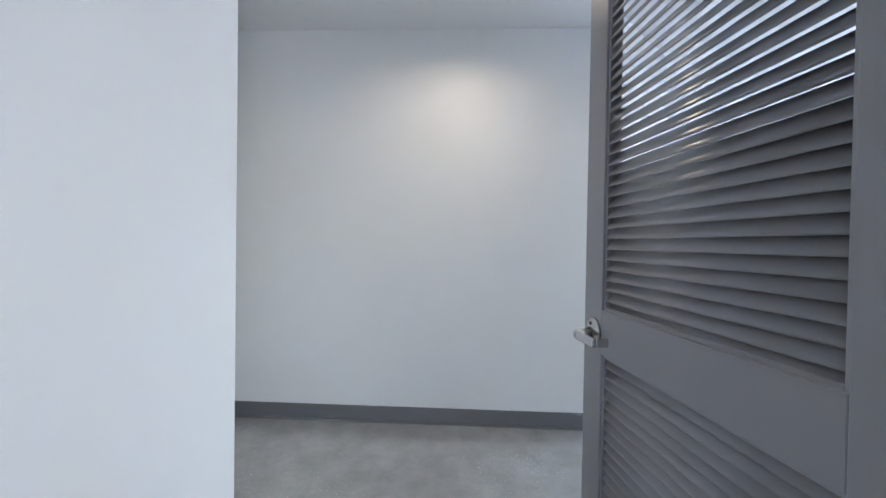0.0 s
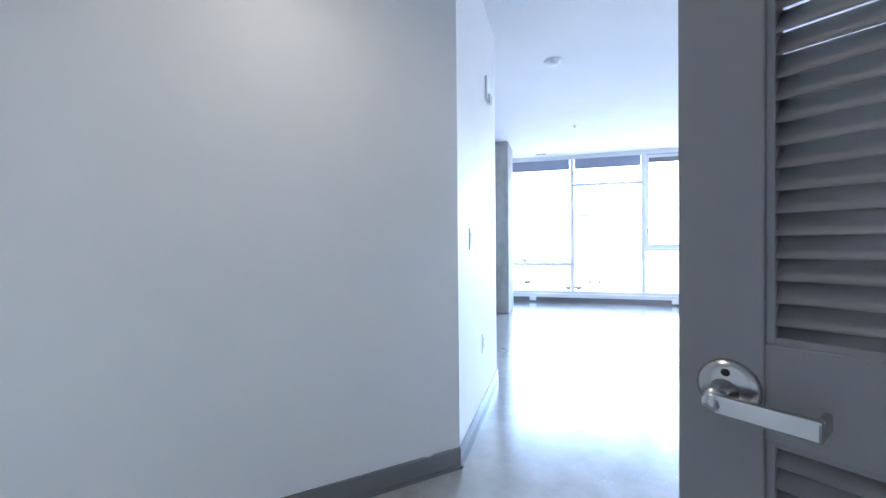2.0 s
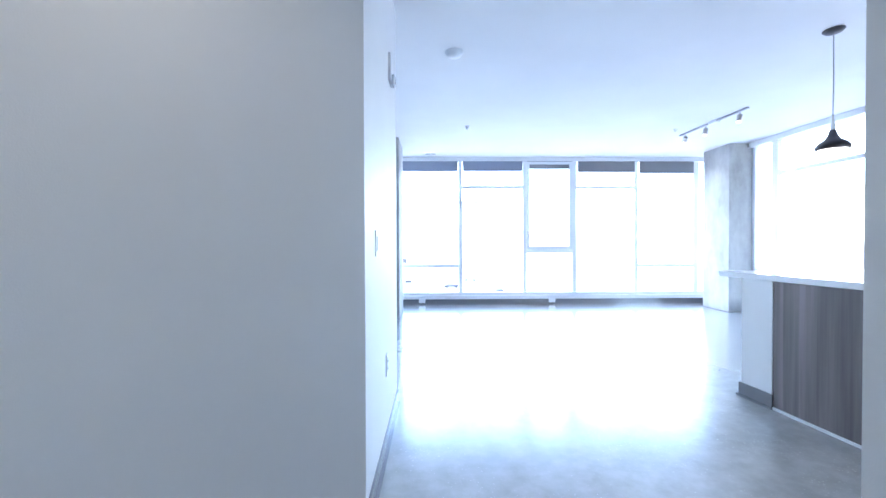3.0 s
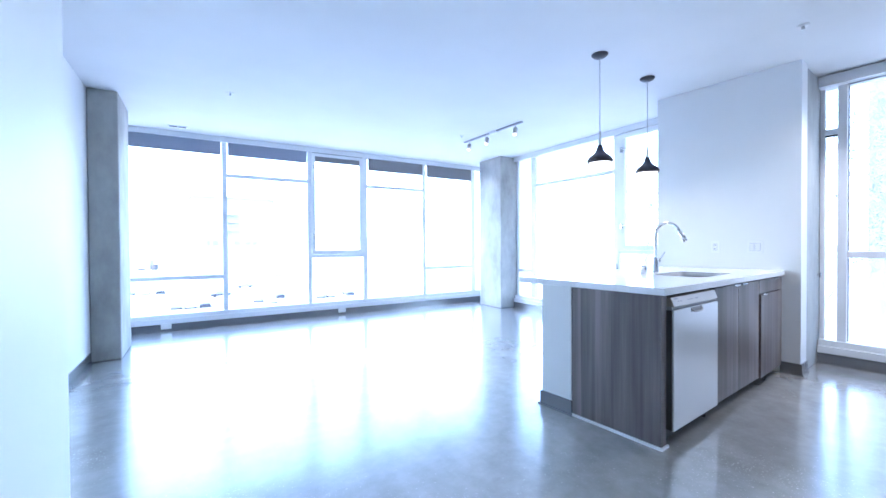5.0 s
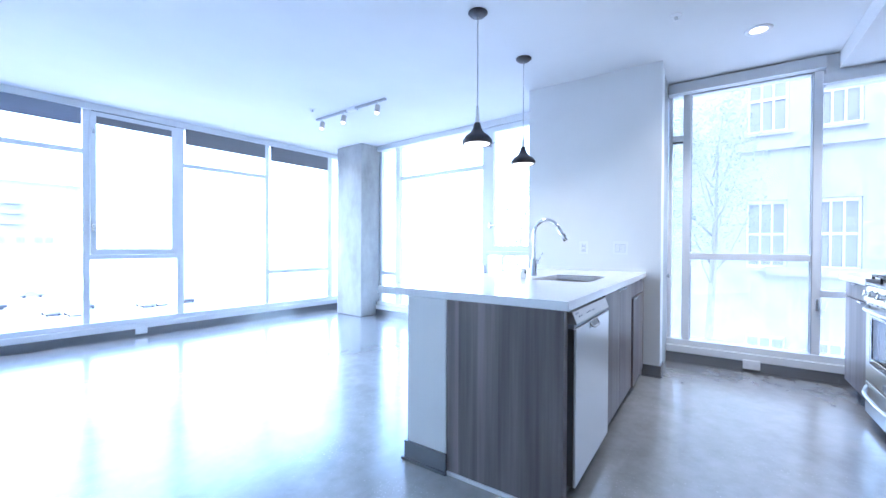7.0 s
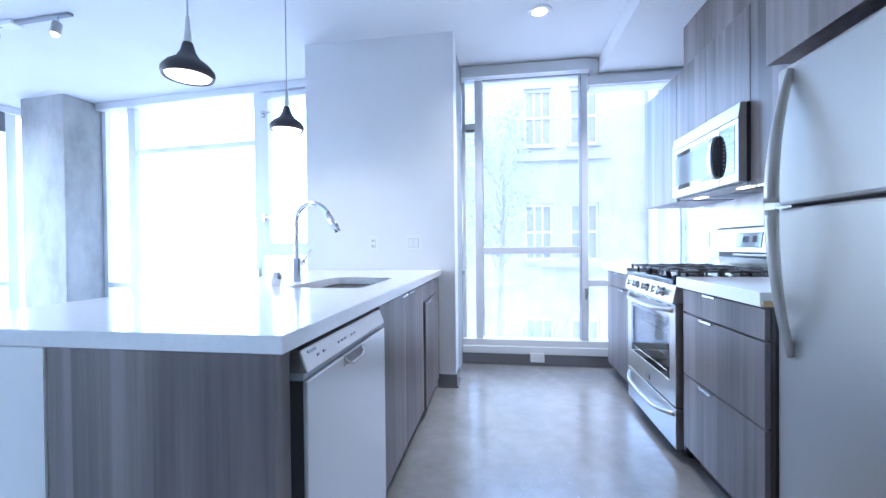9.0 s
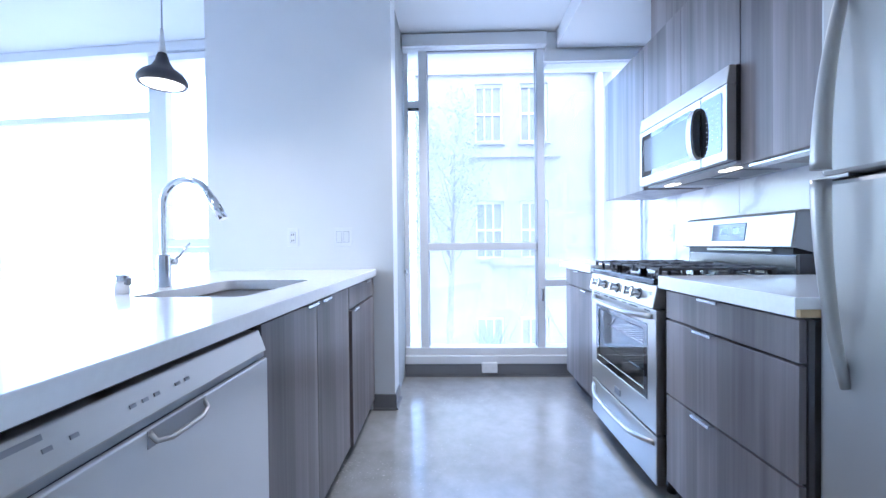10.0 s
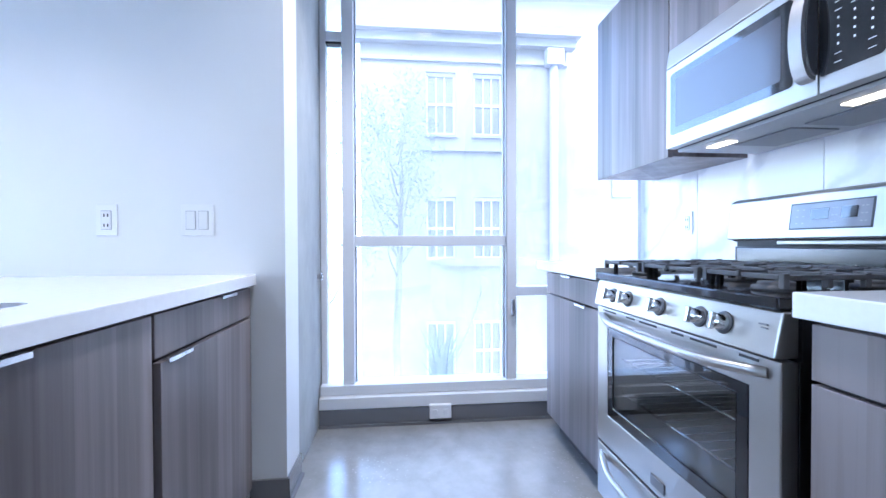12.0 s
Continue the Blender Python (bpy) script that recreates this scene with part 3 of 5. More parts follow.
def cabinet(label, x0, x1, face, back, fronts, out, z0=0.10, z1=0.866, pulls=(), toe=True, group="", name="base_cabinet", gap=0.002, ajar=0.0):
    """Fronts are rows of (z0, z1); the body runs from face to back along y."""
    at = ((x0 + x1) / 2, face, 0 if toe else z0)
    c = thing(name, label, "cabinet", at, K, group)
    inner = face - out * 0.021
    y0, y1 = sorted((inner, back))
    part("body", boxes((x0 + 0.001, x1 - 0.001, y0, y1, z0, z1)), CORE, c)
    if toe:
        t0, t1 = sorted((face - out * 0.075, back))
        part("plinth", boxes((x0 + 0.001, x1 - 0.001, t0, t1, 0.0, z0 - 0.001)), CORE, c)
    fy0, fy1 = sorted((face, face - out * 0.019))
    made = []
    for i, (a, b) in enumerate(fronts):
        leaf = boxes((x0 + gap, x1 - gap, fy0, fy1, a, b), bev=0.0015)
        if ajar and b - a > 0.35:
            bmesh.ops.rotate(leaf, verts=leaf.verts, cent=(x1 - gap, fy0, 0), matrix=Matrix.Rotation(radians(ajar), 3, "Z"))
        made.append(part("door" if b - a > 0.35 else "drawer_front", leaf, WOOD, c))
    for i, x, z, n in pulls:
        pull(made[i], x, face, z, out, n)
    return c


IF = 2.99
cabinet("dark wood-grain base cabinet under the sink", 2.515, 2.952, IF, 3.57, [(0.072, 0.858)], -1, z0=0.07, pulls=[(0, 2.865, 0.86, 0.11)], group="peninsula cabinets")
cabinet("dark wood-grain base cabinet under the sink", 2.952, 3.405, IF, 3.57, [(0.072, 0.858)], -1, z0=0.07, pulls=[(0, 3.02, 0.86, 0.11)], group="peninsula cabinets")
cabinet("dark wood-grain base cabinet, drawer over a door slightly ajar", 3.411, 4.012, IF, 3.57, [(0.072, 0.742), (0.75, 0.858)], -1, z0=0.07, pulls=[(0, 3.49, 0.744, 0.11), (1, 3.78, 0.86, 0.11)], group="peninsula cabinets", ajar=1.3)
pe = thing("end_panel", "dark wood-grain panel closing the peninsula's end", "panel", (1.775, 3.28, 0), K)
part("panel", boxes((1.766, 1.786, 2.99, 3.574, 0.004, 0.868), bev=0.001), WOOD, pe)
part("filler", boxes((1.786, 1.838, 2.995, 3.57, 0.0, 0.866)), WOOD, pe)
part("shoe", boxes((1.756, 1.7655, 2.985, 3.574, 0, 0.016), (1.756, 1.838, 2.98, 2.9895, 0, 0.016)), TRIM, pe, "pale shoe moulding")
kw = thing("knee_wall", "white painted knee wall under the counter's overhang", "wall", (1.77, 3.7, 0), K, kind="structure")
part("wall", boxes((1.762, 4.018, 3.577, 3.82, 0.0, 0.868)), WALL, kw)
part("baseboard", boxes((1.75, 1.7619, 3.567, 3.832, 0, 0.10), (1.739, 1.7499, 3.56, 3.845, 0, 0.014), (1.762, 4.01, 3.8202, 3.832, 0, 0.10)), BASE, kw)

dw = thing("dishwasher", "stainless steel dishwasher with a sloping control strip", "dishwasher", (2.17, 2.98, 0), K)
part("tub", boxes((1.85, 2.50, 3.02, 3.56, 0.02, 0.85)), BLACKMATT, dw)
dd = part("door", boxes((1.863, 2.497, 2.965, 2.977, 0.085, 0.778), bev=0.004), SILVER, dw)
part("door_core", boxes((1.866, 2.494, 2.9772, 3.018, 0.087, 0.776)), SIDEGREY, dd, "dark grey inner edge")
# the groove's shadow is put into the grey of this band
part("finger_groove", boxes((1.865, 2.499, 2.976, 3.016, 0.7785, 0.7965)), GREYTRACK, dw, "groove under the control strip, its shade painted mid grey")
bm = bmesh.new()
prof = [(2.962, 0.797), (2.982, 0.852), (3.015, 0.852), (3.015, 0.797)]
lo = [bm.verts.new((1.862, y, z)) for y, z in prof]
hi = [bm.verts.new((2.488, y, z)) for y, z in prof]
bm.faces.new(lo)
bm.faces.new(hi[::-1])
for i in range(4):
    j = (i + 1) % 4
    bm.faces.new((lo[i], hi[i], hi[j], lo[j]))
bmesh.ops.bevel(bm, geom=list(bm.edges), offset=0.004, segments=2, affect="EDGES", profile=0.5)
cs = part("control_strip", bm, STEEL, dw)
slope = Matrix.Translation((0, 2.9720, 0.8245)) @ Matrix.Rotation(radians(-20), 4, "X")
bm = bmesh.new()
for x in (1.93, 1.965, 2.06, 2.085, 2.11, 2.16, 2.185):
    box(bm, x, x + 0.012, -0.0018, 0.001, -0.003, 0.003, m=slope)
tagged(part("buttons", bm, PALEMARK, cs), kind="stuff")
bm = bmesh.new()
box(bm, 1.89, 1.935, -0.0016, 0.001, 0.013, 0.021, m=slope)
part("badge", bm, PALEMARK, cs)
# flat grey plate on the door imitates the shaded inside of the latch pocket
part("latch_pocket_shade", boxes((2.085, 2.235, 2.9635, 2.9655, 0.746, 0.776), bev=0.001), GREYTRACK, dd)
part("latch", tube(bmesh.new(), [(2.09, 2.966, 0.772), (2.093, 2.955, 0.757), (2.12, 2.949, 0.750), (2.20, 2.949, 0.750), (2.227, 2.955, 0.757), (2.23, 2.966, 0.772)], 0.0045, 10), STEEL, dd, "slim steel latch bar")
part("kick_plate", boxes((1.853, 2.497, 3.03, 3.05, 0.012, 0.08)), BLACKMATT, dw)
for x in (1.9, 2.45):
    part("foot", lathe(bmesh.new(), [(0, 0), (0.016, 0), (0.016, 0.02), (0, 0.02)], (x, 3.035, 0.0), 10), BLACKMATT, dw)

# worktop with the sink cut through it
SX0, SX1, SY0, SY1 = 2.70, 3.29, 3.135, 3.52


def worktop(name, label, x0, x1, y0, y1, z0, z1, hole=None):
    ob = thing(name, label, "worktop", ((x0 + x1) / 2, (y0 + y1) / 2, z0), K)
    bm = bmesh.new()
    if hole:
        hx0, hx1, hy0, hy1 = hole
        r, n = 0.045, 6
        ring = []
        for cx, cy, a in ((hx1 - r, hy1 - r, 0), (hx0 + r, hy1 - r, 90), (hx0 + r, hy0 + r, 180), (hx1 - r, hy0 + r, 270)):
            ring += [(cx + r * math.cos(radians(a + 90 * i / n)), cy + r * math.sin(radians(a + 90 * i / n))) for i in range(n + 1)]
        outer = [(x1, y1), (x0, y1), (x0, y0), (x1, y0)]
        layers = []
        for z in (z0, z1):
            layers.append(([bm.verts.new((x, y, z)) for x, y in outer], [bm.verts.new((x, y, z)) for x, y in ring]))
        for (o, g), up in zip(layers, (False, True)):
            for q in range(4):
                chunk = g[q * (n + 1):(q + 1) * (n + 1)]
                face = [o[q]] + chunk[::-1] if up else [o[q]] + chunk
                bm.faces.new(face)
                nxt = g[((q + 1) * (n + 1)) % len(g)]
                face = [o[q], o[(q + 1) % 4], nxt, chunk[-1]]
                bm.faces.new(face if up else face[::-1])
        (o0, g0), (o1, g1) = layers
        for i in range(4):
            bm.faces.new((o0[i], o0[(i + 1) % 4], o1[(i + 1) % 4], o1[i]))
        for i in range(len(g0)):
            j = (i + 1) % len(g0)
            bm.faces.new((g0[i], g0[j], g1[j], g1[i]))
        es = [e for e in bm.edges if all(v in o1 for v in e.verts) or (e.verts[0] in o0 and e.verts[1] in o1) or (e.verts[1] in o0 and e.verts[0] in o1)]
        bmesh.ops.bevel(bm, geom=es, offset=0.003, segments=2, affect="EDGES", profile=0.5)
    else:
        box(bm, x0, x1, y0, y1, z0, z1, bev=0.003)
    part("slab", bm, QUARTZ, ob)
    return ob


worktop("peninsula_worktop", "white quartz worktop with a sink cut-out", 1.765, 4.018, 2.97, 4.045, 0.87, 0.91, (SX0, SX1, SY0, SY1))

sink = thing("sink", "undermounted stainless steel sink", "sink", (3.0, 3.33, 0.66), K)
bm = bmesh.new()


def ring_of(x0, x1, y0, y1, r, z, n=6):
    out = []
    for cx, cy, a in ((x1 - r, y1 - r, 0), (x0 + r, y1 - r, 90), (x0 + r, y0 + r, 180), (x1 - r, y0 + r, 270)):
        out += [bm.verts.new((cx + r * math.cos(radians(a + 90 * i / n)), cy + r * math.sin(radians(a + 90 * i / n)), z)) for i in range(n + 1)]
    return out


levels = [ring_of(SX0 - 0.02, SX1 + 0.02, SY0 - 0.02, SY1 + 0.02, 0.06, 0.868), ring_of(SX0 - 0.006, SX1 + 0.006, SY0 - 0.006, SY1 + 0.006, 0.05, 0.866), ring_of(SX0, SX1, SY0, SY1, 0.05, 0.70), ring_of(SX0 + 0.03, SX1 - 0.03, SY0 + 0.03, SY1 - 0.03, 0.05, 0.672)]
for a, b in zip(levels, levels[1:]):
    for i in range(len(a)):
        j = (i + 1) % len(a)
        bm.faces.new((a[i], a[j], b[j], b[i])).smooth = True
bm.faces.new(levels[-1])
part("basin", bm, BASIN, sink)
part("drain", lathe(bmesh.new(), [(0, 0.004), (0.03, 0.004), (0.042, 0.006), (0.045, 0.001), (0, 0.001)], (3.0, 3.36, 0.672), 20), CHROME, sink)

FX, FY = 2.985, 3.60
fa = thing("faucet", "tall chrome pull-down kitchen faucet", "faucet", (FX, FY, 0.91), K)
spout = [(FX, FY, 0.99 + 0.03 * i) for i in range(9)] + [tuple(p) for p in arc((FX, FY - 0.095, 1.235), 0.095, 0, 155, 16, (0, 1, 0), (0, 0, 1))]
end, prev = Vector(spout[-1]), Vector(spout[-2])
dirn = (end - prev).normalized()
part("body", lathe(bmesh.new(), [(0, 0.0), (0.027, 0.0), (0.027, 0.006), (0.0235, 0.009), (0.0235, 0.125), (0.021, 0.13), (0, 0.13)], (FX, FY, 0.91), 26), CHROME, fa)
part("spout", tube(bmesh.new(), spout, 0.0135, 14), CHROME, fa)
hd = part("spray_head", tube(bmesh.new(), [end, end + dirn * 0.02, end + dirn * 0.021, end + dirn * 0.115], [0.0135, 0.0135, 0.017, 0.0175], 16), CHROME, fa)
part("button", tube(bmesh.new(), [end + dirn * 0.05 + Vector((0, -0.0165, 0)), end + dirn * 0.08 + Vector((0, -0.0165, 0))], 0.005, 8), BLACKMATT, hd)
lv = part("lever", tube(bmesh.new(), [(FX + 0.022, FY, 1.01), (FX + 0.06, FY, 1.01)], [0.015, 0.017], 16), CHROME, fa)
part("arm", tube(bmesh.new(), [(FX + 0.055, FY, 1.012), (FX + 0.085, FY - 0.01, 1.04), (FX + 0.125, FY - 0.02, 1.085)], [0.0065, 0.006, 0.004], 10), CHROME, lv)
ag = thing("air_gap", "short chrome air gap cap beside the faucet", "air gap", (2.80, 3.61, 0.91), K)
part("cap", lathe(bmesh.new(), [(0, 0), (0.022, 0), (0.022, 0.06), (0.019, 0.066), (0, 0.066)], (2.80, 3.61, 0.91), 22), CHROME, ag)
part("vent", boxes((2.79, 2.81, 3.584, 3.59, 0.94, 0.965), bev=0.002), GREYMARK, ag)


def wall_plate(label, x, y, z, w, h, kinds, fr=K, face="x-", group="wall plates"):
    """A plate on a wall; face names the way in which it looks."""
    turn = {"x-": -90, "x+": 90, "y-": 0, "y+": 180}[face]
    p = thing("wall_plate", label, "wall plate", (x, y, z), fr, group, turn=turn)
    part("cover", boxes((-w / 2, w / 2, -0.006, 0, -h / 2, h / 2), bev=0.0025), PLASTIC, p, local=True)
    n = len(kinds)
    for i, k in enumerate(kinds):
        cx = (i - (n - 1) / 2) * 0.046
        # shadow line around the insert, painted as a slightly larger mid grey plate
        part("gap", boxes((cx - 0.0185, cx + 0.0185, -0.0066, -0.0061, -0.036, 0.036)), GREYTRACK, p, local=True)
        if k == "switch":
            part("rocker", boxes((cx - 0.0165, cx + 0.0165, -0.010, -0.0067, -0.034, 0.034), bev=0.002), INSERT, p, local=True)
        else:
            part("insert", boxes((cx - 0.017, cx + 0.017, -0.0085, -0.0067, -0.034, 0.034), bev=0.001), INSERT, p, local=True)
            rows = [(cx + s - 0.0022, cx + s + 0.0022, -0.0092, -0.0086, zz - 0.006, zz + 0.006) for s in (-0.0065, 0.0065) for zz in (-0.02, 0.018)]
            tagged(part("slots", boxes(*rows), SLOT, p, local=True), kind="stuff")
    return p


wall_plate("white electrical outlet above the worktop", 4.02, 3.51, 1.121, 0.075, 0.12, ["outlet"])
wall_plate("white double rocker switch above the worktop", 4.02, 3.185, 1.121, 0.12, 0.12, ["switch", "switch"])
wall_plate("white light switch on the hall wall", -1.115, 2.92, 1.135, 0.075, 0.12, ["switch"], L, "x+")
wall_plate("white electrical outlet low on the hall wall", -1.115, 3.28, 0.462, 0.075, 0.12, ["outlet"], L, "x+")
wall_plate("white electrical outlet low on the living room wall", -1.635, 6.12, 0.47, 0.075, 0.12, ["outlet"], L, "x+")
wall_plate("white electrical outlet on the marble backsplash", 4.345, 0.916, 1.13, 0.075, 0.12, ["outlet"], K, "y+")

# ---- kitchen: range wall ----
RF = 1.62
cabinet("dark wood-grain cabinet with three drawers", 2.468, 3.085, RF, 0.92, [(0.105, 0.455), (0.462, 0.757), (0.765, 0.872)], 1, z1=0.876, pulls=[(0, 2.84, 0.457, 0.10), (1, 2.83, 0.759, 0.10), (2, 2.80, 0.874, 0.10)], group="cabinets along the range wall")
cabinet("dark wood-grain cabinet between the range and the window", 3.91, 4.50, RF, 0.92, [(0.105, 0.757), (0.765, 0.872)], 1, z1=0.876, pulls=[(0, 4.05, 0.759, 0.10), (1, 4.2, 0.874, 0.10)], group="cabinets along the range wall")
worktop("range_worktop", "white quartz worktop beside the range", 2.452, 3.100, 0.908, 1.645, 0.882, 0.932)
worktop("window_worktop", "white quartz worktop by the window", 3.895, 4.60, 0.935, 1.645, 0.882, 0.932)
ep = thing("filler_panel", "dark filler panel beside the refrigerator with a raw edge", "panel", (2.457, 1.3, 0), K)
part("panel", boxes((2.449, 2.466, 0.92, 1.60, 0.0, 0.876)), CORE, ep)
part("raw_edge", boxes((2.440, 2.4515, 1.2, 1.642, 0.884, 0.902)), RAWWOOD, ep, "unfinished plywood strip")

sp = thing("backsplash", "white marble tile backsplash with grey veins", "backsplash", (3.3, 0.905, 0.92), K, kind="structure")
for i, (a, b) in enumerate(((2.45, 3.06), (3.062, 3.67), (3.672, 4.28), (4.282, 4.733))):
    part("tile", boxes((a, b, 0.9052, 0.9155, 0.933, 1.47), bev=0.001), MARBLE, sp)

R0, R1, RY = 3.125, 3.885, 1.64
# dark display glass; the grey colour carries the bright reflection on it
DISPLAY = material("display_glass_reflection", (0.30, 0.31, 0.35), 0.05)
RANGESIDE = material("range_side", (0.022, 0.022, 0.025), 0.42)


def ring_frame(x0, x1, y0, y1, z0, z1, hx0, hx1, hz0, hz1):
    """A slab standing across y with a rectangular hole through it."""
    bm = bmesh.new()
    q = []
    for y in (y0, y1):
        q.append([bm.verts.new((x, y, z)) for x, z in ((x0, z0), (x1, z0), (x1, z1), (x0, z1))])
        q.append([bm.verts.new((x, y, z)) for x, z in ((hx0, hz0), (hx1, hz0), (hx1, hz1), (hx0, hz1))])
    for i in range(4):
        j = (i + 1) % 4
        for a, b in ((q[0], q[1]), (q[1], q[3]), (q[3], q[2]), (q[2], q[0])):
            bm.faces.new((a[i], a[j], b[j], b[i]))
    bmesh.ops.recalc_face_normals(bm, faces=bm.faces)
    sharp = [e for e in bm.edges if abs(e.calc_face_angle(0)) > 1]
    bmesh.ops.bevel(bm, geom=sharp, offset=0.003, segments=2, affect="EDGES", profile=0.5)
    return bm


rg = thing("gas_range", "stainless steel gas range with black cooktop", "range", ((R0 + R1) / 2, RY, 0), K)
part("body", boxes((R0 + 0.005, R1 - 0.005, 0.93, 1.0, 0.05, 0.90), (R0 + 0.003, R0 + 0.03, 1.0, 1.59, 0.05, 0.90), (R1 - 0.03, R1 - 0.003, 1.0, 1.59, 0.05, 0.90), (R0 + 0.03, R1 - 0.03, 1.0, 1.59, 0.05, 0.30), (R0 + 0.03, R1 - 0.03, 1.0, 1.59, 0.76, 0.90)), RANGESIDE, rg)
part("oven_lining", boxes((R0 + 0.03, R1 - 0.03, 1.0002, 1.01, 0.30, 0.76), (R0 + 0.0302, R0 + 0.036, 1.0102, 1.588, 0.302, 0.758), (R1 - 0.036, R1 - 0.0302, 1.0102, 1.588, 0.302, 0.758), (R0 + 0.0362, R1 - 0.0362, 1.0102, 1.588, 0.302, 0.308), (R0 + 0.0362, R1 - 0.0362, 1.0102, 1.588, 0.75, 0.758)), material("oven_lining", (0.45, 0.47, 0.46), 0.35), rg)
for z in (0.45, 0.58):
    bm = bmesh.new()
    tube(bm, [(R0 + 0.04, 1.56, z), (R1 - 0.04, 1.56, z)], 0.004, 8)
    tube(bm, [(R0 + 0.04, 1.05, z), (R1 - 0.04, 1.05, z)], 0.004, 8)
    for i in range(15):
        x = R0 + 0.06 + i * (R1 - R0 - 0.12) / 14
        tube(bm, [(x, 1.05, z + 0.004), (x, 1.56, z + 0.004)], 0.002, 6)
    part("oven_rack", bm, CHROME, rg)
od = part("oven_door", ring_frame(R0, R1, 1.60, RY, 0.268, 0.785, R0 + 0.075, R1 - 0.075, 0.385, 0.715), STEEL, rg)
part("door_edge", boxes((R0 - 0.001, R0 + 0.004, 1.592, 1.599, 0.268, 0.785)), BLACKMATT, od)
part("window", boxes((R0 + 0.076, R1 - 0.076, 1.628, 1.636, 0.386, 0.714)), OVENGLASS, od)
part("window_border", ring_frame(R0 + 0.076, R1 - 0.076, 1.6362, 1.6395, 0.386, 0.714, R0 + 0.11, R1 - 0.11, 0.425, 0.685), BLACKGLASS, od)


def bowed(x0, x1, y, z, bow, drop, n=18):
    pts = []
    for i in range(n + 1):
        s = i / n
        k = 4 * s * (1 - s)
        pts.append((x0 + (x1 - x0) * s, y + bow * min(1, k * 1.6), z - drop * k))
    return pts


part("handle", tube(bmesh.new(), bowed(R0 + 0.03, R1 - 0.03, RY - 0.004, 0.755, 0.048, 0.012), 0.0125, 12), STEEL, od)
tagged(part("vents", boxes(*[(R0 + 0.05 + i * 0.115, R0 + 0.05 + i * 0.115 + (0.09 if i % 2 else 0.05), RY - 0.001, RY + 0.0012, 0.772, 0.778) for i in range(6)]), SLOT, od), kind="stuff")
part("badge", boxes((3.48, 3.545, RY, RY + 0.004, 0.29, 0.322), bev=0.001), GREYMARK, od)
dr = part("drawer", boxes((R0, R1, 1.60, RY, 0.055, 0.258), bev=0.003), STEEL, rg)
part("handle", tube(bmesh.new(), bowed(R0 + 0.02, R1 - 0.02, RY - 0.004, 0.225, 0.045, 0.03), 0.0115, 12), STEEL, dr)
for x in (R0 + 0.05, R1 - 0.05):
    part("foot", lathe(bmesh.new(), [(0, 0), (0.018, 0), (0.018, 0.05), (0, 0.05)], (x, 1.55, 0), 10), BLACKMATT, rg)
bm = bmesh.new()
prof = [(1.60, 0.792), (1.655, 0.792), (1.635, 0.888), (1.60, 0.888)]
lo = [bm.verts.new((R0, y, z)) for y, z in prof]
hi = [bm.verts.new((R1, y, z)) for y, z in prof]
bm.faces.new(lo)
bm.faces.new(hi[::-1])
for i in range(4):
    bm.faces.new((lo[i], hi[i], hi[(i + 1) % 4], lo[(i + 1) % 4]))
bmesh.ops.bevel(bm, geom=list(bm.edges), offset=0.004, segments=2, affect="EDGES", profile=0.5)
cp = part("control_panel", bm, STEEL, rg)
for x in (3.76, 3.665, 3.50, 3.34, 3.263):
    m = Matrix.Rotation(radians(-78), 4, "X")
    kb = part("knob", lathe(bmesh.new(), [(0, 0.03), (0.015, 0.03), (0.018, 0.027), (0.0185, 0.008), (0.0205, 0.004), (0.0205, 0.0), (0, 0)], (x, 1.645, 0.84), 22, m), CHROME, cp)
    part("bezel", lathe(bmesh.new(), [(0.019, 0.0045), (0.025, 0.0045), (0.027, 0.001), (0.019, 0.001)], (x, 1.645, 0.84), 24, m), SIDEGREY, kb)
    bm = bmesh.new()
    box(bm, -0.006, 0.006, -0.02, 0.02, 0.028, 0.04, bev=0.002, m=Matrix.Translation((x, 1.645, 0.84)) @ m)
    part("grip", bm, CHROME, kb)
part("panel_marks", boxes((3.15, 3.17, 1.643, 1.6465, 0.855, 0.858), (3.15, 3.165, 1.6435, 1.647, 0.848, 0.8505)), GREYMARK, cp)
ct = part("cooktop", boxes((R0, R1, 0.99, 1.648, 0.89, 0.916), bev=0.005), ENAMEL, rg, "black enamel cooktop")
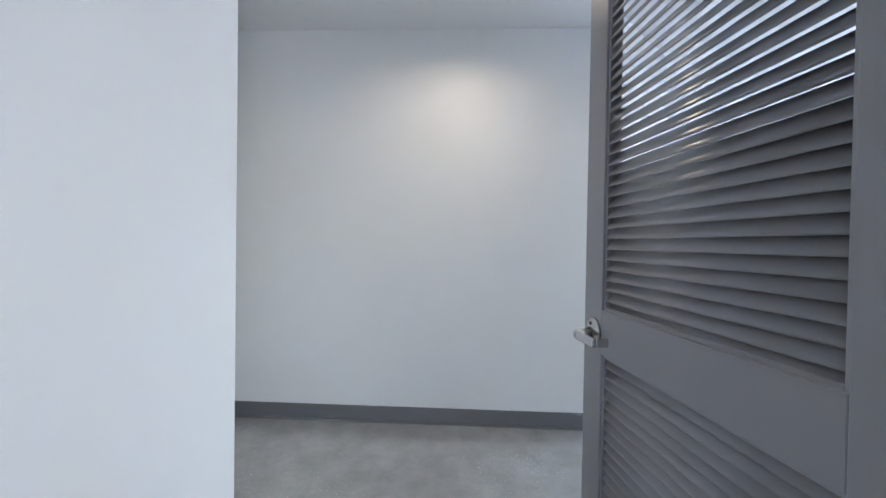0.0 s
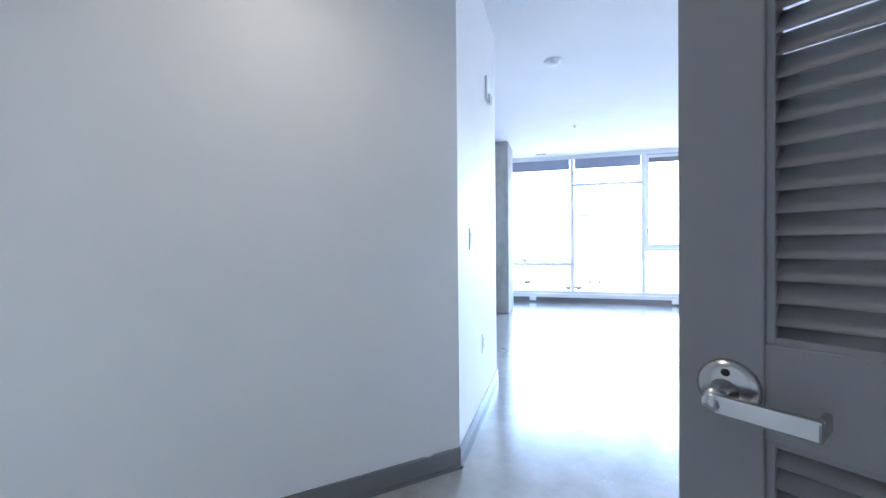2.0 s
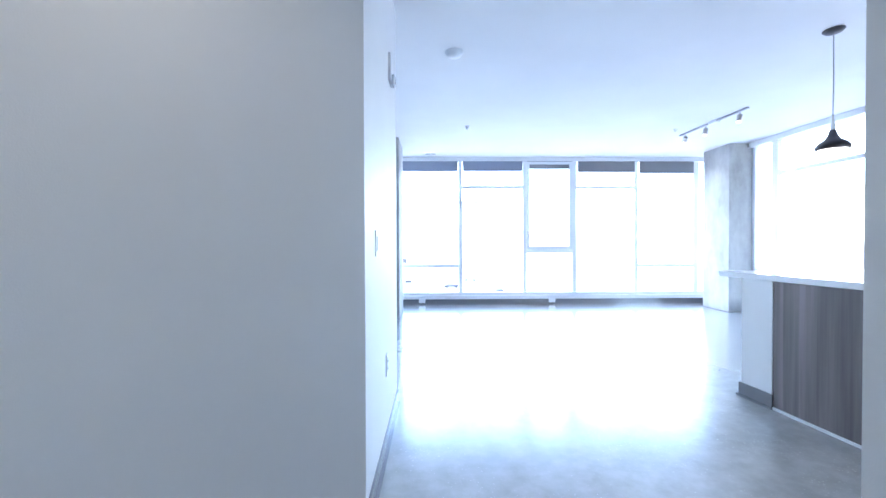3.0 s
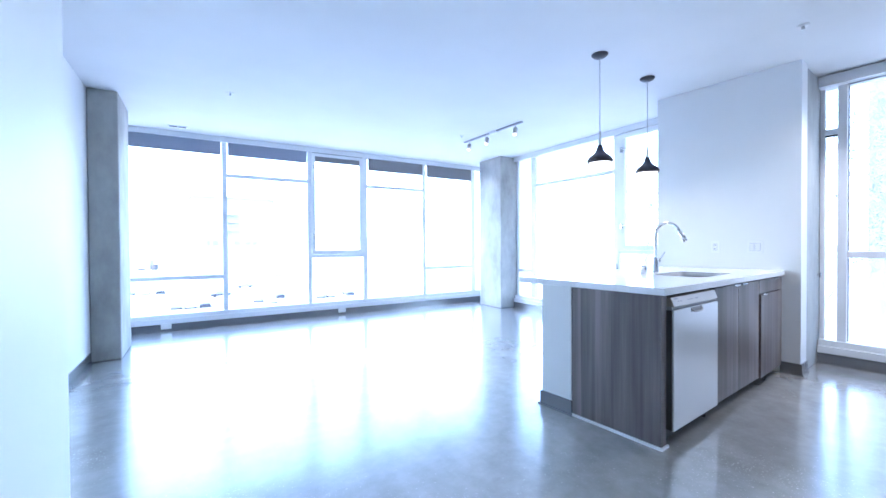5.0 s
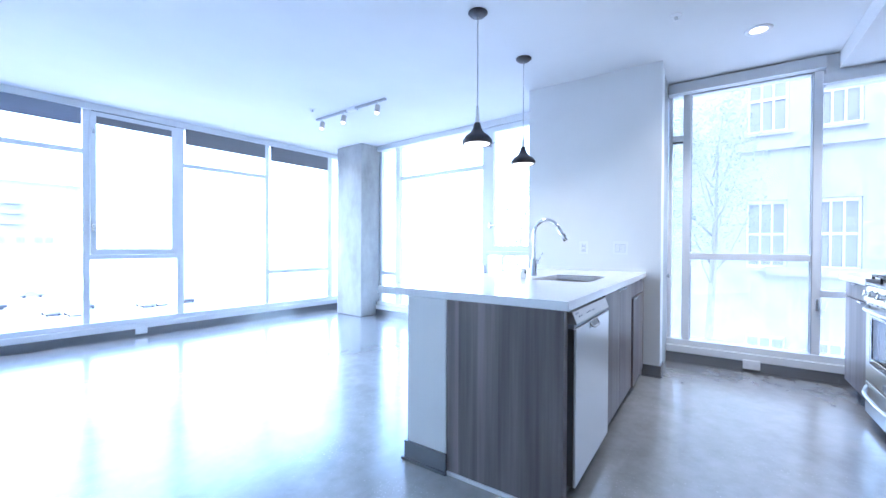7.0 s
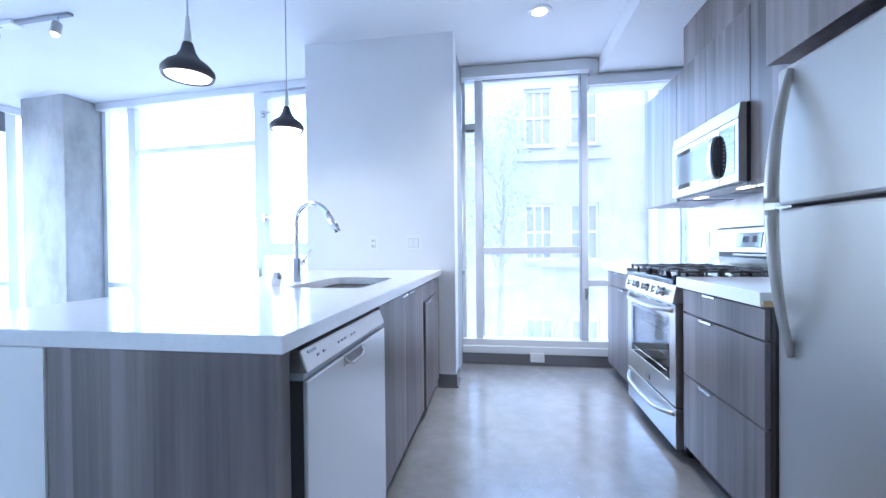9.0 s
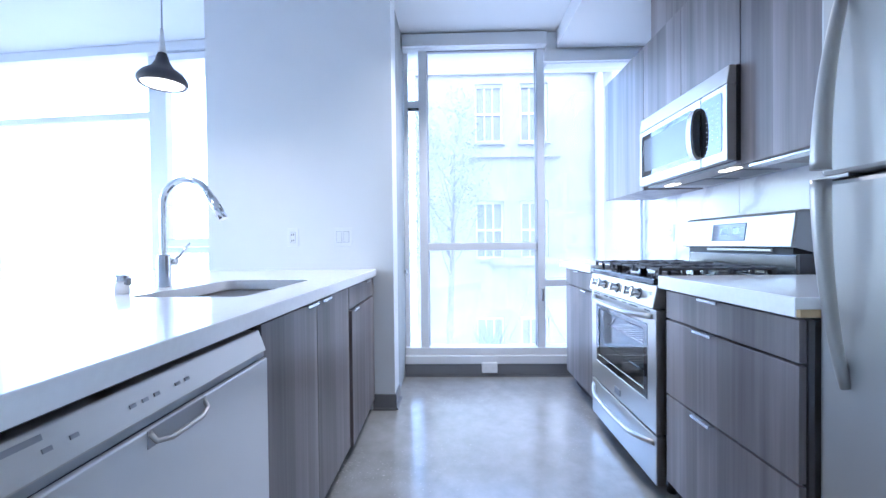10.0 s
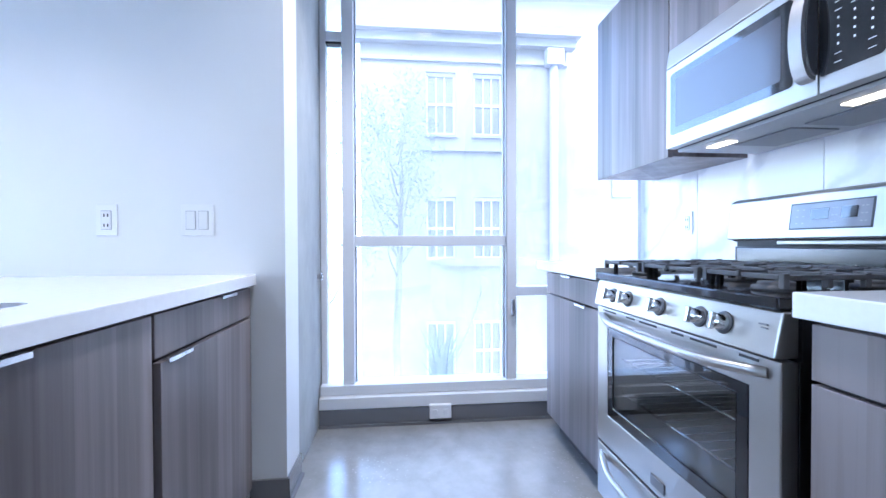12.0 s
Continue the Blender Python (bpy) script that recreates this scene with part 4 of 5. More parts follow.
for cx, w in ((3.25, 0.225), (3.505, 0.25), (3.76, 0.225)):
    bm = bmesh.new()
    x0, x1, y0, y1 = cx - w / 2, cx + w / 2, 1.14, 1.62
    zt0, zt1 = 0.949, 0.960
    box(bm, x0, x0 + 0.0141, y0, y1, zt0, zt1, bev=0.003)
    box(bm, x1 - 0.0141, x1, y0, y1, zt0, zt1, bev=0.003)
    for y in (y0, y0 + 0.09, y0 + 0.18, y0 + 0.28, y0 + 0.37, y1 - 0.012):
        box(bm, x0 + 0.0141, x1 - 0.0141, y, y + 0.012, zt0, zt1, bev=0.002)
        for xa in (x0 + 0.0005, x1 - 0.0135):
            box(bm, xa, xa + 0.013, y - 0.001, y + 0.013, 0.932, zt1 + 0.003, bev=0.002)
    for yy in (1.27, 1.52):
        for s in (-1, 1):
            a0, a1 = sorted((cx + s * 0.03, cx + s * (w / 2 - 0.0142)))
            box(bm, a0, a1, yy - 0.0045, yy + 0.0045, zt0 + 0.001, zt1 + 0.004, bev=0.002)
            b0, b1 = sorted((yy + s * 0.03, yy + s * 0.105))
            box(bm, cx - 0.0045, cx + 0.0045, b0, b1, zt0 + 0.001, zt1 + 0.004, bev=0.002)
        for y in (y0 + 0.02, y1 - 0.05):
            for x in (x0, x1 - 0.012):
                box(bm, x, x + 0.012, y, y + 0.012, 0.9161, zt0, bev=0.001)
    part("grate", bm, IRON, ct)
for cx, cy, r in ((3.25, 1.27, 0.04), (3.25, 1.52, 0.05), (3.505, 1.39, 0.055), (3.76, 1.27, 0.035), (3.76, 1.52, 0.045)):
    part("burner", lathe(bmesh.new(), [(0, 0.02), (r * 0.75, 0.02), (r * 0.8, 0.016), (r * 0.8, 0.012), (r, 0.01), (r * 1.05, 0.0), (0, 0)], (cx, cy, 0.916), 24), IRON, ct)
bg = part("backguard", boxes((R0, R1, 0.925, 1.06, 0.90, 1.012)), SIDEGREY, rg)
part("riser", boxes((R0 + 0.012, R1 - 0.012, 1.0602, 1.066, 0.918, 1.008), bev=0.003), DARKSTEEL, bg, "dark polished steel riser panel")
part("vent_slot", boxes((R0 + 0.02, R1 - 0.02, 0.93, 1.07, 1.0125, 1.0395)), BLACKMATT, bg)
part("vent_bar", boxes((R0 + 0.12, R1 - 0.2, 1.07, 1.083, 1.02, 1.034), bev=0.003), STEEL, bg)
bm = bmesh.new()
prof = [(0.925, 1.04), (1.098, 1.04), (1.078, 1.185), (1.055, 1.197), (0.925, 1.197)]
lo = [bm.verts.new((R0 - 0.002, y, z)) for y, z in prof]
hi = [bm.verts.new((R1 + 0.002, y, z)) for y, z in prof]
bm.faces.new(lo)
bm.faces.new(hi[::-1])
for i in range(5):
    bm.faces.new((lo[i], hi[i], hi[(i + 1) % 5], lo[(i + 1) % 5]))
bmesh.ops.bevel(bm, geom=list(bm.edges), offset=0.005, segments=2, affect="EDGES", profile=0.5)
pn = part("console", bm, STEEL, bg)
for xa, xb in ((R0 - 0.0052, R0 - 0.0022), (R1 + 0.0022, R1 + 0.0052)):
    bm = bmesh.new()
    prof = [(0.93, 1.0), (1.088, 1.042), (1.07, 1.178), (1.05, 1.192), (0.93, 1.192)]
    lo = [bm.verts.new((xa, y, z)) for y, z in prof]
    hi = [bm.verts.new((xb, y, z)) for y, z in prof]
    bm.faces.new(lo)
    bm.faces.new(hi[::-1])
    for i in range(5):
        bm.faces.new((lo[i], hi[i], hi[(i + 1) % 5], lo[(i + 1) % 5]))
    part("end_cap", bm, GREYTRACK, pn, "mid grey plastic end cap")
tilt = Matrix.Translation((0, 1.089, 1.113)) @ Matrix.Rotation(radians(7.7), 4, "X")
bm = bmesh.new()
box(bm, 3.39, 3.625, -0.004, 0.0015, -0.04, 0.04, bev=0.001, m=tilt)
ds = part("display", bm, DISPLAY, pn, "glossy clock display, its bright reflection painted grey")
bm = bmesh.new()
box(bm, 3.386, 3.629, -0.003, 0.001, -0.044, 0.044, bev=0.001, m=tilt)
part("display_rim", bm, SIDEGREY, ds)
bm = bmesh.new()
box(bm, 3.425, 3.470, 0.0016, 0.0022, -0.012, 0.022, bev=0.0005, m=tilt)
part("clock_window", bm, BLACKGLASS, ds)
bm = bmesh.new()
box(bm, 3.505, 3.560, 0.0016, 0.0022, -0.012, 0.022, bev=0.0005, m=tilt)
part("clock_window", bm, BLACKGLASS, ds)
bm = bmesh.new()
for i in range(3):
    for x in (3.40, 3.411, 3.48, 3.49, 3.58, 3.60):
        box(bm, x, x + 0.006, 0.0015, 0.0022, -0.025 + i * 0.022, -0.022 + i * 0.022, m=tilt)
tagged(part("buttons", bm, GREYTRACK, pn), kind="stuff")

# microwave over the range
HANDLEGLASS = material("handle_gloss", (0.07, 0.072, 0.08), 0.05)
bsdf(HANDLEGLASS).inputs["Specular IOR Level"].default_value = 1.0
MWSCREEN = material("microwave_screen", (0.10, 0.105, 0.125), 0.12)


def rounded_plate(x0, x1, y0, y1, z0, z1, r, n=5):
    """A thin upright plate across y with rounded corners."""
    bm = bmesh.new()
    ring = []
    for cx, cz, a in ((x1 - r, z1 - r, 0), (x0 + r, z1 - r, 90), (x0 + r, z0 + r, 180), (x1 - r, z0 + r, 270)):
        ring += [(cx + r * math.cos(radians(a + 90 * i / n)), cz + r * math.sin(radians(a + 90 * i / n))) for i in range(n + 1)]
    a = [bm.verts.new((x, y0, z)) for x, z in ring]
    b = [bm.verts.new((x, y1, z)) for x, z in ring]
    bm.faces.new(a)
    bm.faces.new(b[::-1])
    for i in range(len(a)):
        j = (i + 1) % len(a)
        bm.faces.new((a[i], a[j], b[j], b[i]))
    return bm


M0, M1, MY = 3.15, 3.92, 1.335
mw = thing("microwave", "stainless steel over-range microwave", "microwave", ((M0 + M1) / 2, 1.12, 1.40), K)
part("case", boxes((M0, M1, 0.918, 1.295, 1.405, 1.80), bev=0.003), BLACKMATT, mw)
part("under_plate", boxes((M0 + 0.01, M1 - 0.01, 0.94, 1.29, 1.393, 1.404)), GREYTRACK, mw)
for x in (3.30, 3.77):
    part("lamp", boxes((x - 0.05, x + 0.05, 1.20, 1.24, 1.389, 1.3929), bev=0.001), WARMGLOW, mw, "lit cooktop lamp")
for x in (3.40, 3.66):
    part("filter", boxes((x - 0.11, x + 0.11, 1.0, 1.17, 1.388, 1.3928), bev=0.002), GREYMARK, mw)
bm = bmesh.new()
prof = [(1.296, 1.725), (1.336, 1.725), (1.325, 1.80), (1.296, 1.80)]
lo = [bm.verts.new((M0, y, z)) for y, z in prof]
hi = [bm.verts.new((M1, y, z)) for y, z in prof]
bm.faces.new(lo)
bm.faces.new(hi[::-1])
for i in range(4):
    bm.faces.new((lo[i], hi[i], hi[(i + 1) % 4], lo[(i + 1) % 4]))
bmesh.ops.bevel(bm, geom=list(bm.edges), offset=0.003, segments=2, affect="EDGES", profile=0.5)
part("top_grille", bm, STEEL, mw)
md = part("door", boxes((3.327, M1, 1.296, MY, 1.405, 1.722), bev=0.003), STEEL, mw)
part("window", rounded_plate(3.392, M1 - 0.028, MY, MY + 0.0025, 1.452, 1.693, 0.014), BLACKGLASS, md, "glossy black glass")
part("mesh_screen", rounded_plate(3.425, M1 - 0.06, MY + 0.0027, MY + 0.0032, 1.48, 1.665, 0.004), MWSCREEN, md, "grey perforated screen behind glass")


def d_handle(x0, x1, y, z, half, depth, inner=0.0, n=20):
    """A handle that is bowed in profile: half an ellipse standing off the door."""
    bm = bmesh.new()
    prof = [(y + (depth - inner) * math.sin(math.pi * i / n) ** 0.7, z - (half - inner) * math.cos(math.pi * i / n)) for i in range(n + 1)]
    a = [bm.verts.new((x0, p, q)) for p, q in prof]
    b = [bm.verts.new((x1, p, q)) for p, q in prof]
    bm.faces.new(a)
    bm.faces.new(b[::-1])
    for i in range(n + 1):
        j = (i + 1) % (n + 1)
        bm.faces.new((a[i], b[i], b[j], a[j]))
    sharp = [e for e in bm.edges if e.calc_face_angle(0) > 1]
    bmesh.ops.bevel(bm, geom=sharp, offset=0.003, segments=2, affect="EDGES", profile=0.5)
    return bm


mh = part("handle", d_handle(3.331, 3.366, MY, 1.563, 0.118, 0.044), STEEL, md, "bowed steel handle")
part("handle_insert", d_handle(3.326, 3.3308, MY + 0.001, 1.563, 0.118, 0.044, 0.012), HANDLEGLASS, mh, "glossy dark handle insert")
mc = part("control_panel", boxes((M0, 3.323, 1.296, MY, 1.405, 1.722), bev=0.003), STEEL, mw)
part("keypad", rounded_plate(M0 + 0.03, 3.322, MY, MY + 0.002, 1.447, 1.698, 0.012), BLACKGLASS, mc)
rows = []
for i in range(10):
    wide = 0.008 if i in (0, 1, 6, 7, 8, 9) else 0.0022
    for j in range(3):
        if i in (0, 1) and j == 1:
            continue
        x, z = 3.205 + j * 0.036, 1.468 + i * 0.021
        rows.append((x - wide, x + wide, MY + 0.002, MY + 0.0026, z, z + (0.0016 if wide > 0.004 else 0.005)))
tagged(part("key_marks", boxes(*rows), MARK, mc), kind="stuff")

# wall cabinets
UF = 1.28


def wall_cabinet(label, x0, x1, z0, z1, doors, face=UF, group="wall cabinets"):
    c = thing("wall_cabinet", label, "cabinet", ((x0 + x1) / 2, 1.0, z0), K, group)
    part("body", boxes((x0 + 0.001, x1 - 0.001, 0.908, face - 0.021, z0 + 0.004, z1)), WOOD, c)
    for a, b in zip(doors, doors[1:]):
        part("door", boxes((a + 0.0015, b - 0.0015, face - 0.019, face, z0, z1), bev=0.0015), WOOD, c)
    return c


wall_cabinet("dark wood-grain wall cabinet by the window", 3.985, 4.605, 1.39, 2.28, [3.985, 4.605])
wall_cabinet("dark wood-grain wall cabinet above the microwave", 3.152, 3.983, 1.805, 2.28, [3.152, 3.58, 3.983])
wall_cabinet("dark wood-grain wall cabinet beside the microwave", 2.515, 3.15, 1.385, 2.28, [2.515, 3.15])
wall_cabinet("dark wood-grain deep cabinet above the refrigerator", 1.63, 2.513, 1.71, 2.28, [1.63, 2.07, 2.513], 1.59)
tf = thing("cabinet_filler", "dark wood-grain filler panel above the wall cabinets", "panel", (3.2, 1.2, 2.283), K)
part("panel", boxes((2.515, 3.98, 0.91, 1.235, 2.283, 2.598)), WOOD, tf)
part("panel", boxes((1.63, 2.513, 0.91, 1.545, 2.283, 2.598)), WOOD, tf)
ul = thing("under_cabinet_strip", "slim metal strip under the wall cabinet", "trim", (2.83, 1.2, 1.372), K)
part("strip", boxes((2.52, 3.13, 1.20, 1.262, 1.372, 1.384), bev=0.002), NICKEL, ul)

# refrigerator
fr = thing("refrigerator", "satin steel top-freezer refrigerator", "refrigerator", (2.06, 1.6, 0), K)
part("body", boxes((1.70, 2.432, 0.92, 1.535, 0.02, 1.655), bev=0.005), material("fridge_side", (0.12, 0.12, 0.13), 0.5), fr)


def fridge_door(name, z0, z1, hz0, hz1):
    d = part(name, boxes((1.692, 2.440, 1.54, 1.60, z0, z1), bev=0.012), SATIN, fr)
    n = 20
    pts = []
    for i in range(n + 1):
        s = i / n
        pts.append((2.370, 1.602 + 0.057 * math.sin(math.pi / 2 * (1 - s)) ** 0.8, hz0 + (hz1 - hz0) * s))
    part("handle", tube(bmesh.new(), pts, [0.022 - 0.009 * i / n for i in range(n + 1)], 14, 0.6), STEEL, d, "bowed steel handle")
    return d


fridge_door("freezer_door", 1.218, 1.662, 1.225, 1.64)
fridge_door("fridge_door", 0.06, 1.208, 1.203, 0.74)
part("hinge", boxes((2.36, 2.436, 1.545, 1.61, 1.209, 1.217), bev=0.001), NICKEL, fr)
part("kick_grille", boxes((1.70, 2.432, 1.50, 1.53, 0.0, 0.055)), BLACKMATT, fr)

# ---- ceiling things ----


def pendant(x, y):
    p = thing("pendant_lamp", "dark bell-shaped pendant lamp on a thin cord", "pendant lamp", (x, y, H), K, "pendant lamps over the peninsula")
    part("canopy", lathe(bmesh.new(), [(0, 0), (0.066, 0), (0.067, -0.006), (0.05, -0.022), (0.02, -0.03), (0, -0.031)], (x, y, H), 30), SHADE, p)
    part("cord", tube(bmesh.new(), [(x, y, H - 0.03), (x + 0.002, y, 2.4), (x, y, 2.075)], 0.0035, 8), CORD, p)
    part("neck", lathe(bmesh.new(), [(0, 0.115), (0.006, 0.115), (0.011, 0.06), (0.017, 0.0), (0, 0)], (x, y, 1.985), 18), SHADEIN, p, "white tapered neck")
    part("shade", lathe(bmesh.new(), [(0.018, 1.985), (0.022, 1.975), (0.03, 1.945), (0.048, 1.915), (0.083, 1.89), (0.102, 1.865), (0.104, 1.85), (0.098, 1.835), (0.094, 1.834), (0.096, 1.85), (0.09, 1.87), (0.04, 1.91), (0.018, 1.97)], (x, y, 0), 40), SHADE, p)
    part("bulb", lathe(bmesh.new(), [(0, 1.834), (0.085, 1.838), (0.09, 1.85), (0.05, 1.868), (0, 1.87)], (x, y, 0), 26), BULB, p, "lit white diffuser")


pendant(2.52, 3.835)
pendant(3.325, 3.84)

tr = thing("track_light", "white ceiling track with three small spotlights", "track light", (3.37, 6.06, H), K)
ang = math.degrees(math.atan2(6.66 - 5.47, 3.41 - 3.345)) - 90
tm = Matrix.Translation((3.378, 6.065, 0)) @ Matrix.Rotation(radians(ang), 4, "Z")


def tbox(rows, bev=0.002):
    bm = bmesh.new()
    for r in rows:
        box(bm, *r, bev=bev, m=tm)
    return bm


part("rail", tbox([(-0.017, 0.017, -0.62, 0.62, H - 0.02, H - 0.001)]), GREYTRACK, tr)
part("feed", tbox([(-0.035, 0.035, -0.13, 0.0, H - 0.032, H - 0.0005)]), PLASTIC, tr)
for yy in (-0.5, 0.08, 0.5):
    bm = bmesh.new()
    c = tm @ Vector((0, yy, 0))
    lathe(bm, [(0, H - 0.02), (0.008, H - 0.02), (0.008, H - 0.062), (0, H - 0.062)], (c.x, c.y, 0), 10)
    sp1 = part("stem", bm, PLASTIC, tr)
    lean = Matrix.Rotation(radians(12), 4, "Y")
    hd1 = part("head", lathe(bmesh.new(), [(0, 0.0), (0.028, 0.0), (0.03, -0.012), (0.031, -0.085), (0.027, -0.085), (0.025, -0.07), (0, -0.07)], (c.x, c.y, H - 0.06), 22, lean), STEEL, sp1)
    part("bulb", lathe(bmesh.new(), [(0, -0.106), (0.016, -0.102), (0.024, -0.090), (0.0245, -0.072), (0, -0.071)], (c.x, c.y, H - 0.06), 18, lean), BULB, hd1, "lit white bulb")

sd = thing("smoke_detector", "white round ceiling smoke detector", "smoke detector", (-0.29, 4.46, H), K)
part("body", lathe(bmesh.new(), [(0, 0), (0.068, 0), (0.068, -0.012), (0.06, -0.03), (0.05, -0.04), (0, -0.042)], (-0.29, 4.46, H), 32), PLASTIC, sd)
part("base", lathe(bmesh.new(), [(0, -0.0005), (0.075, -0.0005), (0.075, -0.008), (0, -0.008)], (-0.29, 4.46, H), 32), PLASTIC, sd)
for x, y in ((3.317, 2.712), (0.165, 6.55), (3.136, 6.417)):
    s = thing("sprinkler", "small white ceiling sprinkler head", "sprinkler", (x, y, H), K, "ceiling sprinklers")
    part("plate", lathe(bmesh.new(), [(0, 0), (0.035, 0), (0.033, -0.006), (0.016, -0.009), (0, -0.009)], (x, y, H), 22), PLASTIC, s)
    part("nozzle", lathe(bmesh.new(), [(0, -0.009), (0.009, -0.009), (0.008, -0.028), (0.015, -0.03), (0.015, -0.033), (0, -0.033)], (x, y, H), 12), PLASTIC, s)
dl = thing("recessed_light", "lit round recessed ceiling light", "ceiling light", (3.86, 2.225, H), K)
part("trim", lathe(bmesh.new(), [(0.055, 0.0), (0.085, 0.0), (0.083, -0.006), (0.06, -0.008), (0.055, -0.006)], (3.86, 2.225, H), 32), PLASTIC, dl)
part("lens", lathe(bmesh.new(), [(0, -0.003), (0.056, -0.003), (0.056, -0.001), (0, -0.001)], (3.86, 2.225, H), 28), BULB, dl)
hl = thing("recessed_light", "lit round recessed light in the hall ceiling", "ceiling light", (LAMP[0], LAMP[1], HALL), K)
part("trim", lathe(bmesh.new(), [(0.055, 0.0), (0.085, 0.0), (0.083, -0.006), (0.06, -0.008), (0.055, -0.006)], (LAMP[0], LAMP[1], HALL), 32), PLASTIC, hl)
part("lens", lathe(bmesh.new(), [(0, -0.003), (0.056, -0.003), (0.056, -0.001), (0, -0.001)], (LAMP[0], LAMP[1], HALL), 28), WARMGLOW, hl)
VX, VY = -0.919, 8.19
vt = thing("ceiling_vent", "small slotted ceiling air grille", "vent", (VX, VY, H), L)
part("frame", boxes((VX - 0.11, VX + 0.11, VY - 0.04, VY + 0.04, H - 0.006, H - 0.0005), bev=0.001), PLASTIC, vt)
for dx in (-0.05, 0.05):
    part("slot", boxes((VX + dx - 0.042, VX + dx + 0.042, VY - 0.022, VY + 0.022, H - 0.0085, H - 0.0062)), SLOT, vt)

sb = thing("alarm_strobe", "white fire alarm strobe high on the hall wall", "alarm", (-1.115, 3.5, 2.18), L)
part("base", boxes((-1.1148, -1.098, 3.43, 3.56, 2.10, 2.265), bev=0.005), PLASTIC, sb)
part("lens", boxes((-1.0978, -1.078, 3.46, 3.53, 2.085, 2.15), bev=0.008), material("strobe_lens", (0.75, 0.78, 0.82), 0.08), sb)
cb = thing("chime_box", "small white box low on the angled wall", "wall box", (-2.5, 1.2, 0.53), L, turn=44.0)
cb.matrix_world = L @ pose(-1.115 - 2.42 * DX, 2.623 - 2.42 * DY, 0.53, 0, 0, 44.0)
part("cover", boxes((-0.04, 0.04, -0.035, 0.0, -0.055, 0.055), bev=0.004), PLASTIC, cb, local=True)
# fill lamp added inside the unseen window to strengthen its daylight in the hall
bw = new("bedroom_fill_lamp", bpy.data.lights.new("bedroom_fill_lamp", "AREA"))
bw.data.shape, bw.data.size, bw.data.size_y, bw.data.energy, bw.data.color = "RECTANGLE", 2.4, 3.2, BEDW, (0.90, 0.96, 1.0)
bw.matrix_world = look((4.69, -0.92, 1.43), (0.0, -0.92, 1.43))
lamp("hall_lamp", "AREA", (LAMP[0], LAMP[1], HALL - 0.012), (LAMP[0], LAMP[1], 0), HALLW, WARM, 0.11, 150)
lamp("kitchen_lamp", "AREA", (3.86, 2.225, H - 0.012), (3.86, 2.225, 0), 1.1, (1, 0.985, 0.96), 0.11, 115)
for x, y in ((2.52, 3.835), (3.325, 3.84)):
    lamp("pendant_bulb", "AREA", (x, y, 1.83), (x, y, 0), 0.15, (1, 0.9, 0.75), 0.15)

# ---- outside ----
GZ = -11.5


def textured(name, a, b, scale, rough=0.9):
    m = material(name, a, rough)
    link(m, ramp(m, noisy(m, scale, 5), [(0.35, a), (0.65, b)]), bsdf(m).inputs["Base Color"])
    return m


# ground colour made pale to carry the overexposed brightness of the parking lot
PALEGROUND = textured("pale_ground", (0.26, 0.26, 0.265), (0.36, 0.36, 0.36), 0.6)
STUCCO = textured("cream_stucco", (0.235, 0.23, 0.216), (0.275, 0.268, 0.253), 1.5)
STUCCO2 = textured("pale_stucco", (0.25, 0.25, 0.244), (0.30, 0.30, 0.293), 1.0)
DARKPANE = material("dark_window_panes", (0.18, 0.185, 0.20), 0.5)
SASH = material("pale_window_bars", (0.5, 0.5, 0.51), 0.5)
BARK = textured("bark", (0.20, 0.18, 0.16), (0.28, 0.26, 0.23), 8)
LEAF = textured("foliage", (0.12, 0.14, 0.10), (0.17, 0.19, 0.14), 2)
leaf_nodes = LEAF.node_tree
thin, leaf_mix = leaf_nodes.nodes.new("ShaderNodeBsdfTranslucent"), leaf_nodes.nodes.new("ShaderNodeMixShader")
thin.inputs["Color"].default_value = (0.42, 0.46, 0.34, 1)
leaf_mix.inputs["Fac"].default_value = 0.5
link(LEAF, bsdf(LEAF).outputs[0], leaf_mix.inputs[1])
link(LEAF, thin.outputs[0], leaf_mix.inputs[2])
link(LEAF, leaf_mix.outputs[0], leaf_nodes.nodes["Material Output"].inputs["Surface"])
PIPE = material("drain_pipe", (0.3, 0.3, 0.34), 0.6)
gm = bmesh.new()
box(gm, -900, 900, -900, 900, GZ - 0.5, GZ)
tagged(mesh_object("ground", gm, PALEGROUND), "pale ground of the street and parking lot", "ground", kind="structure")

BX = 14.5
bd = thing("neighbour_building", "cream stucco building with paned windows and a cornice", "building", (BX, 0.8, GZ), K)
YL, YR = 3.69, -2.7
cols = (1.28, -0.18)
zs = (5.3, 1.5, -2.3)
HW, HH = 0.45, 0.95
bm = bmesh.new()
ys = sorted([YL, YR] + [c + s * HW for c in cols for s in (-1, 1)])
zz = sorted([GZ, 7.9] + [z + s * HH for z in zs for s in (-1, 1)])
for i in range(len(ys) - 1):
    for j in range(len(zz) - 1):
        ym, zm = (ys[i] + ys[i + 1]) / 2, (zz[j] + zz[j + 1]) / 2
        if any(abs(ym - c) < HW for c in cols) and any(abs(zm - z) < HH for z in zs):
            continue
        box(bm, BX, BX + 0.3, ys[i], ys[i + 1], zz[j], zz[j + 1])
part("wall", bm, STUCCO, bd)
part("wall", boxes((BX + 0.3, BX + 8, YL - 0.3, YL, GZ, 7.9), (BX + 0.3, BX + 8, YR, YR + 0.3, GZ, 7.9), (BX + 7.7, BX + 8, YR + 0.3, YL - 0.3, GZ, 7.9)), STUCCO, bd)
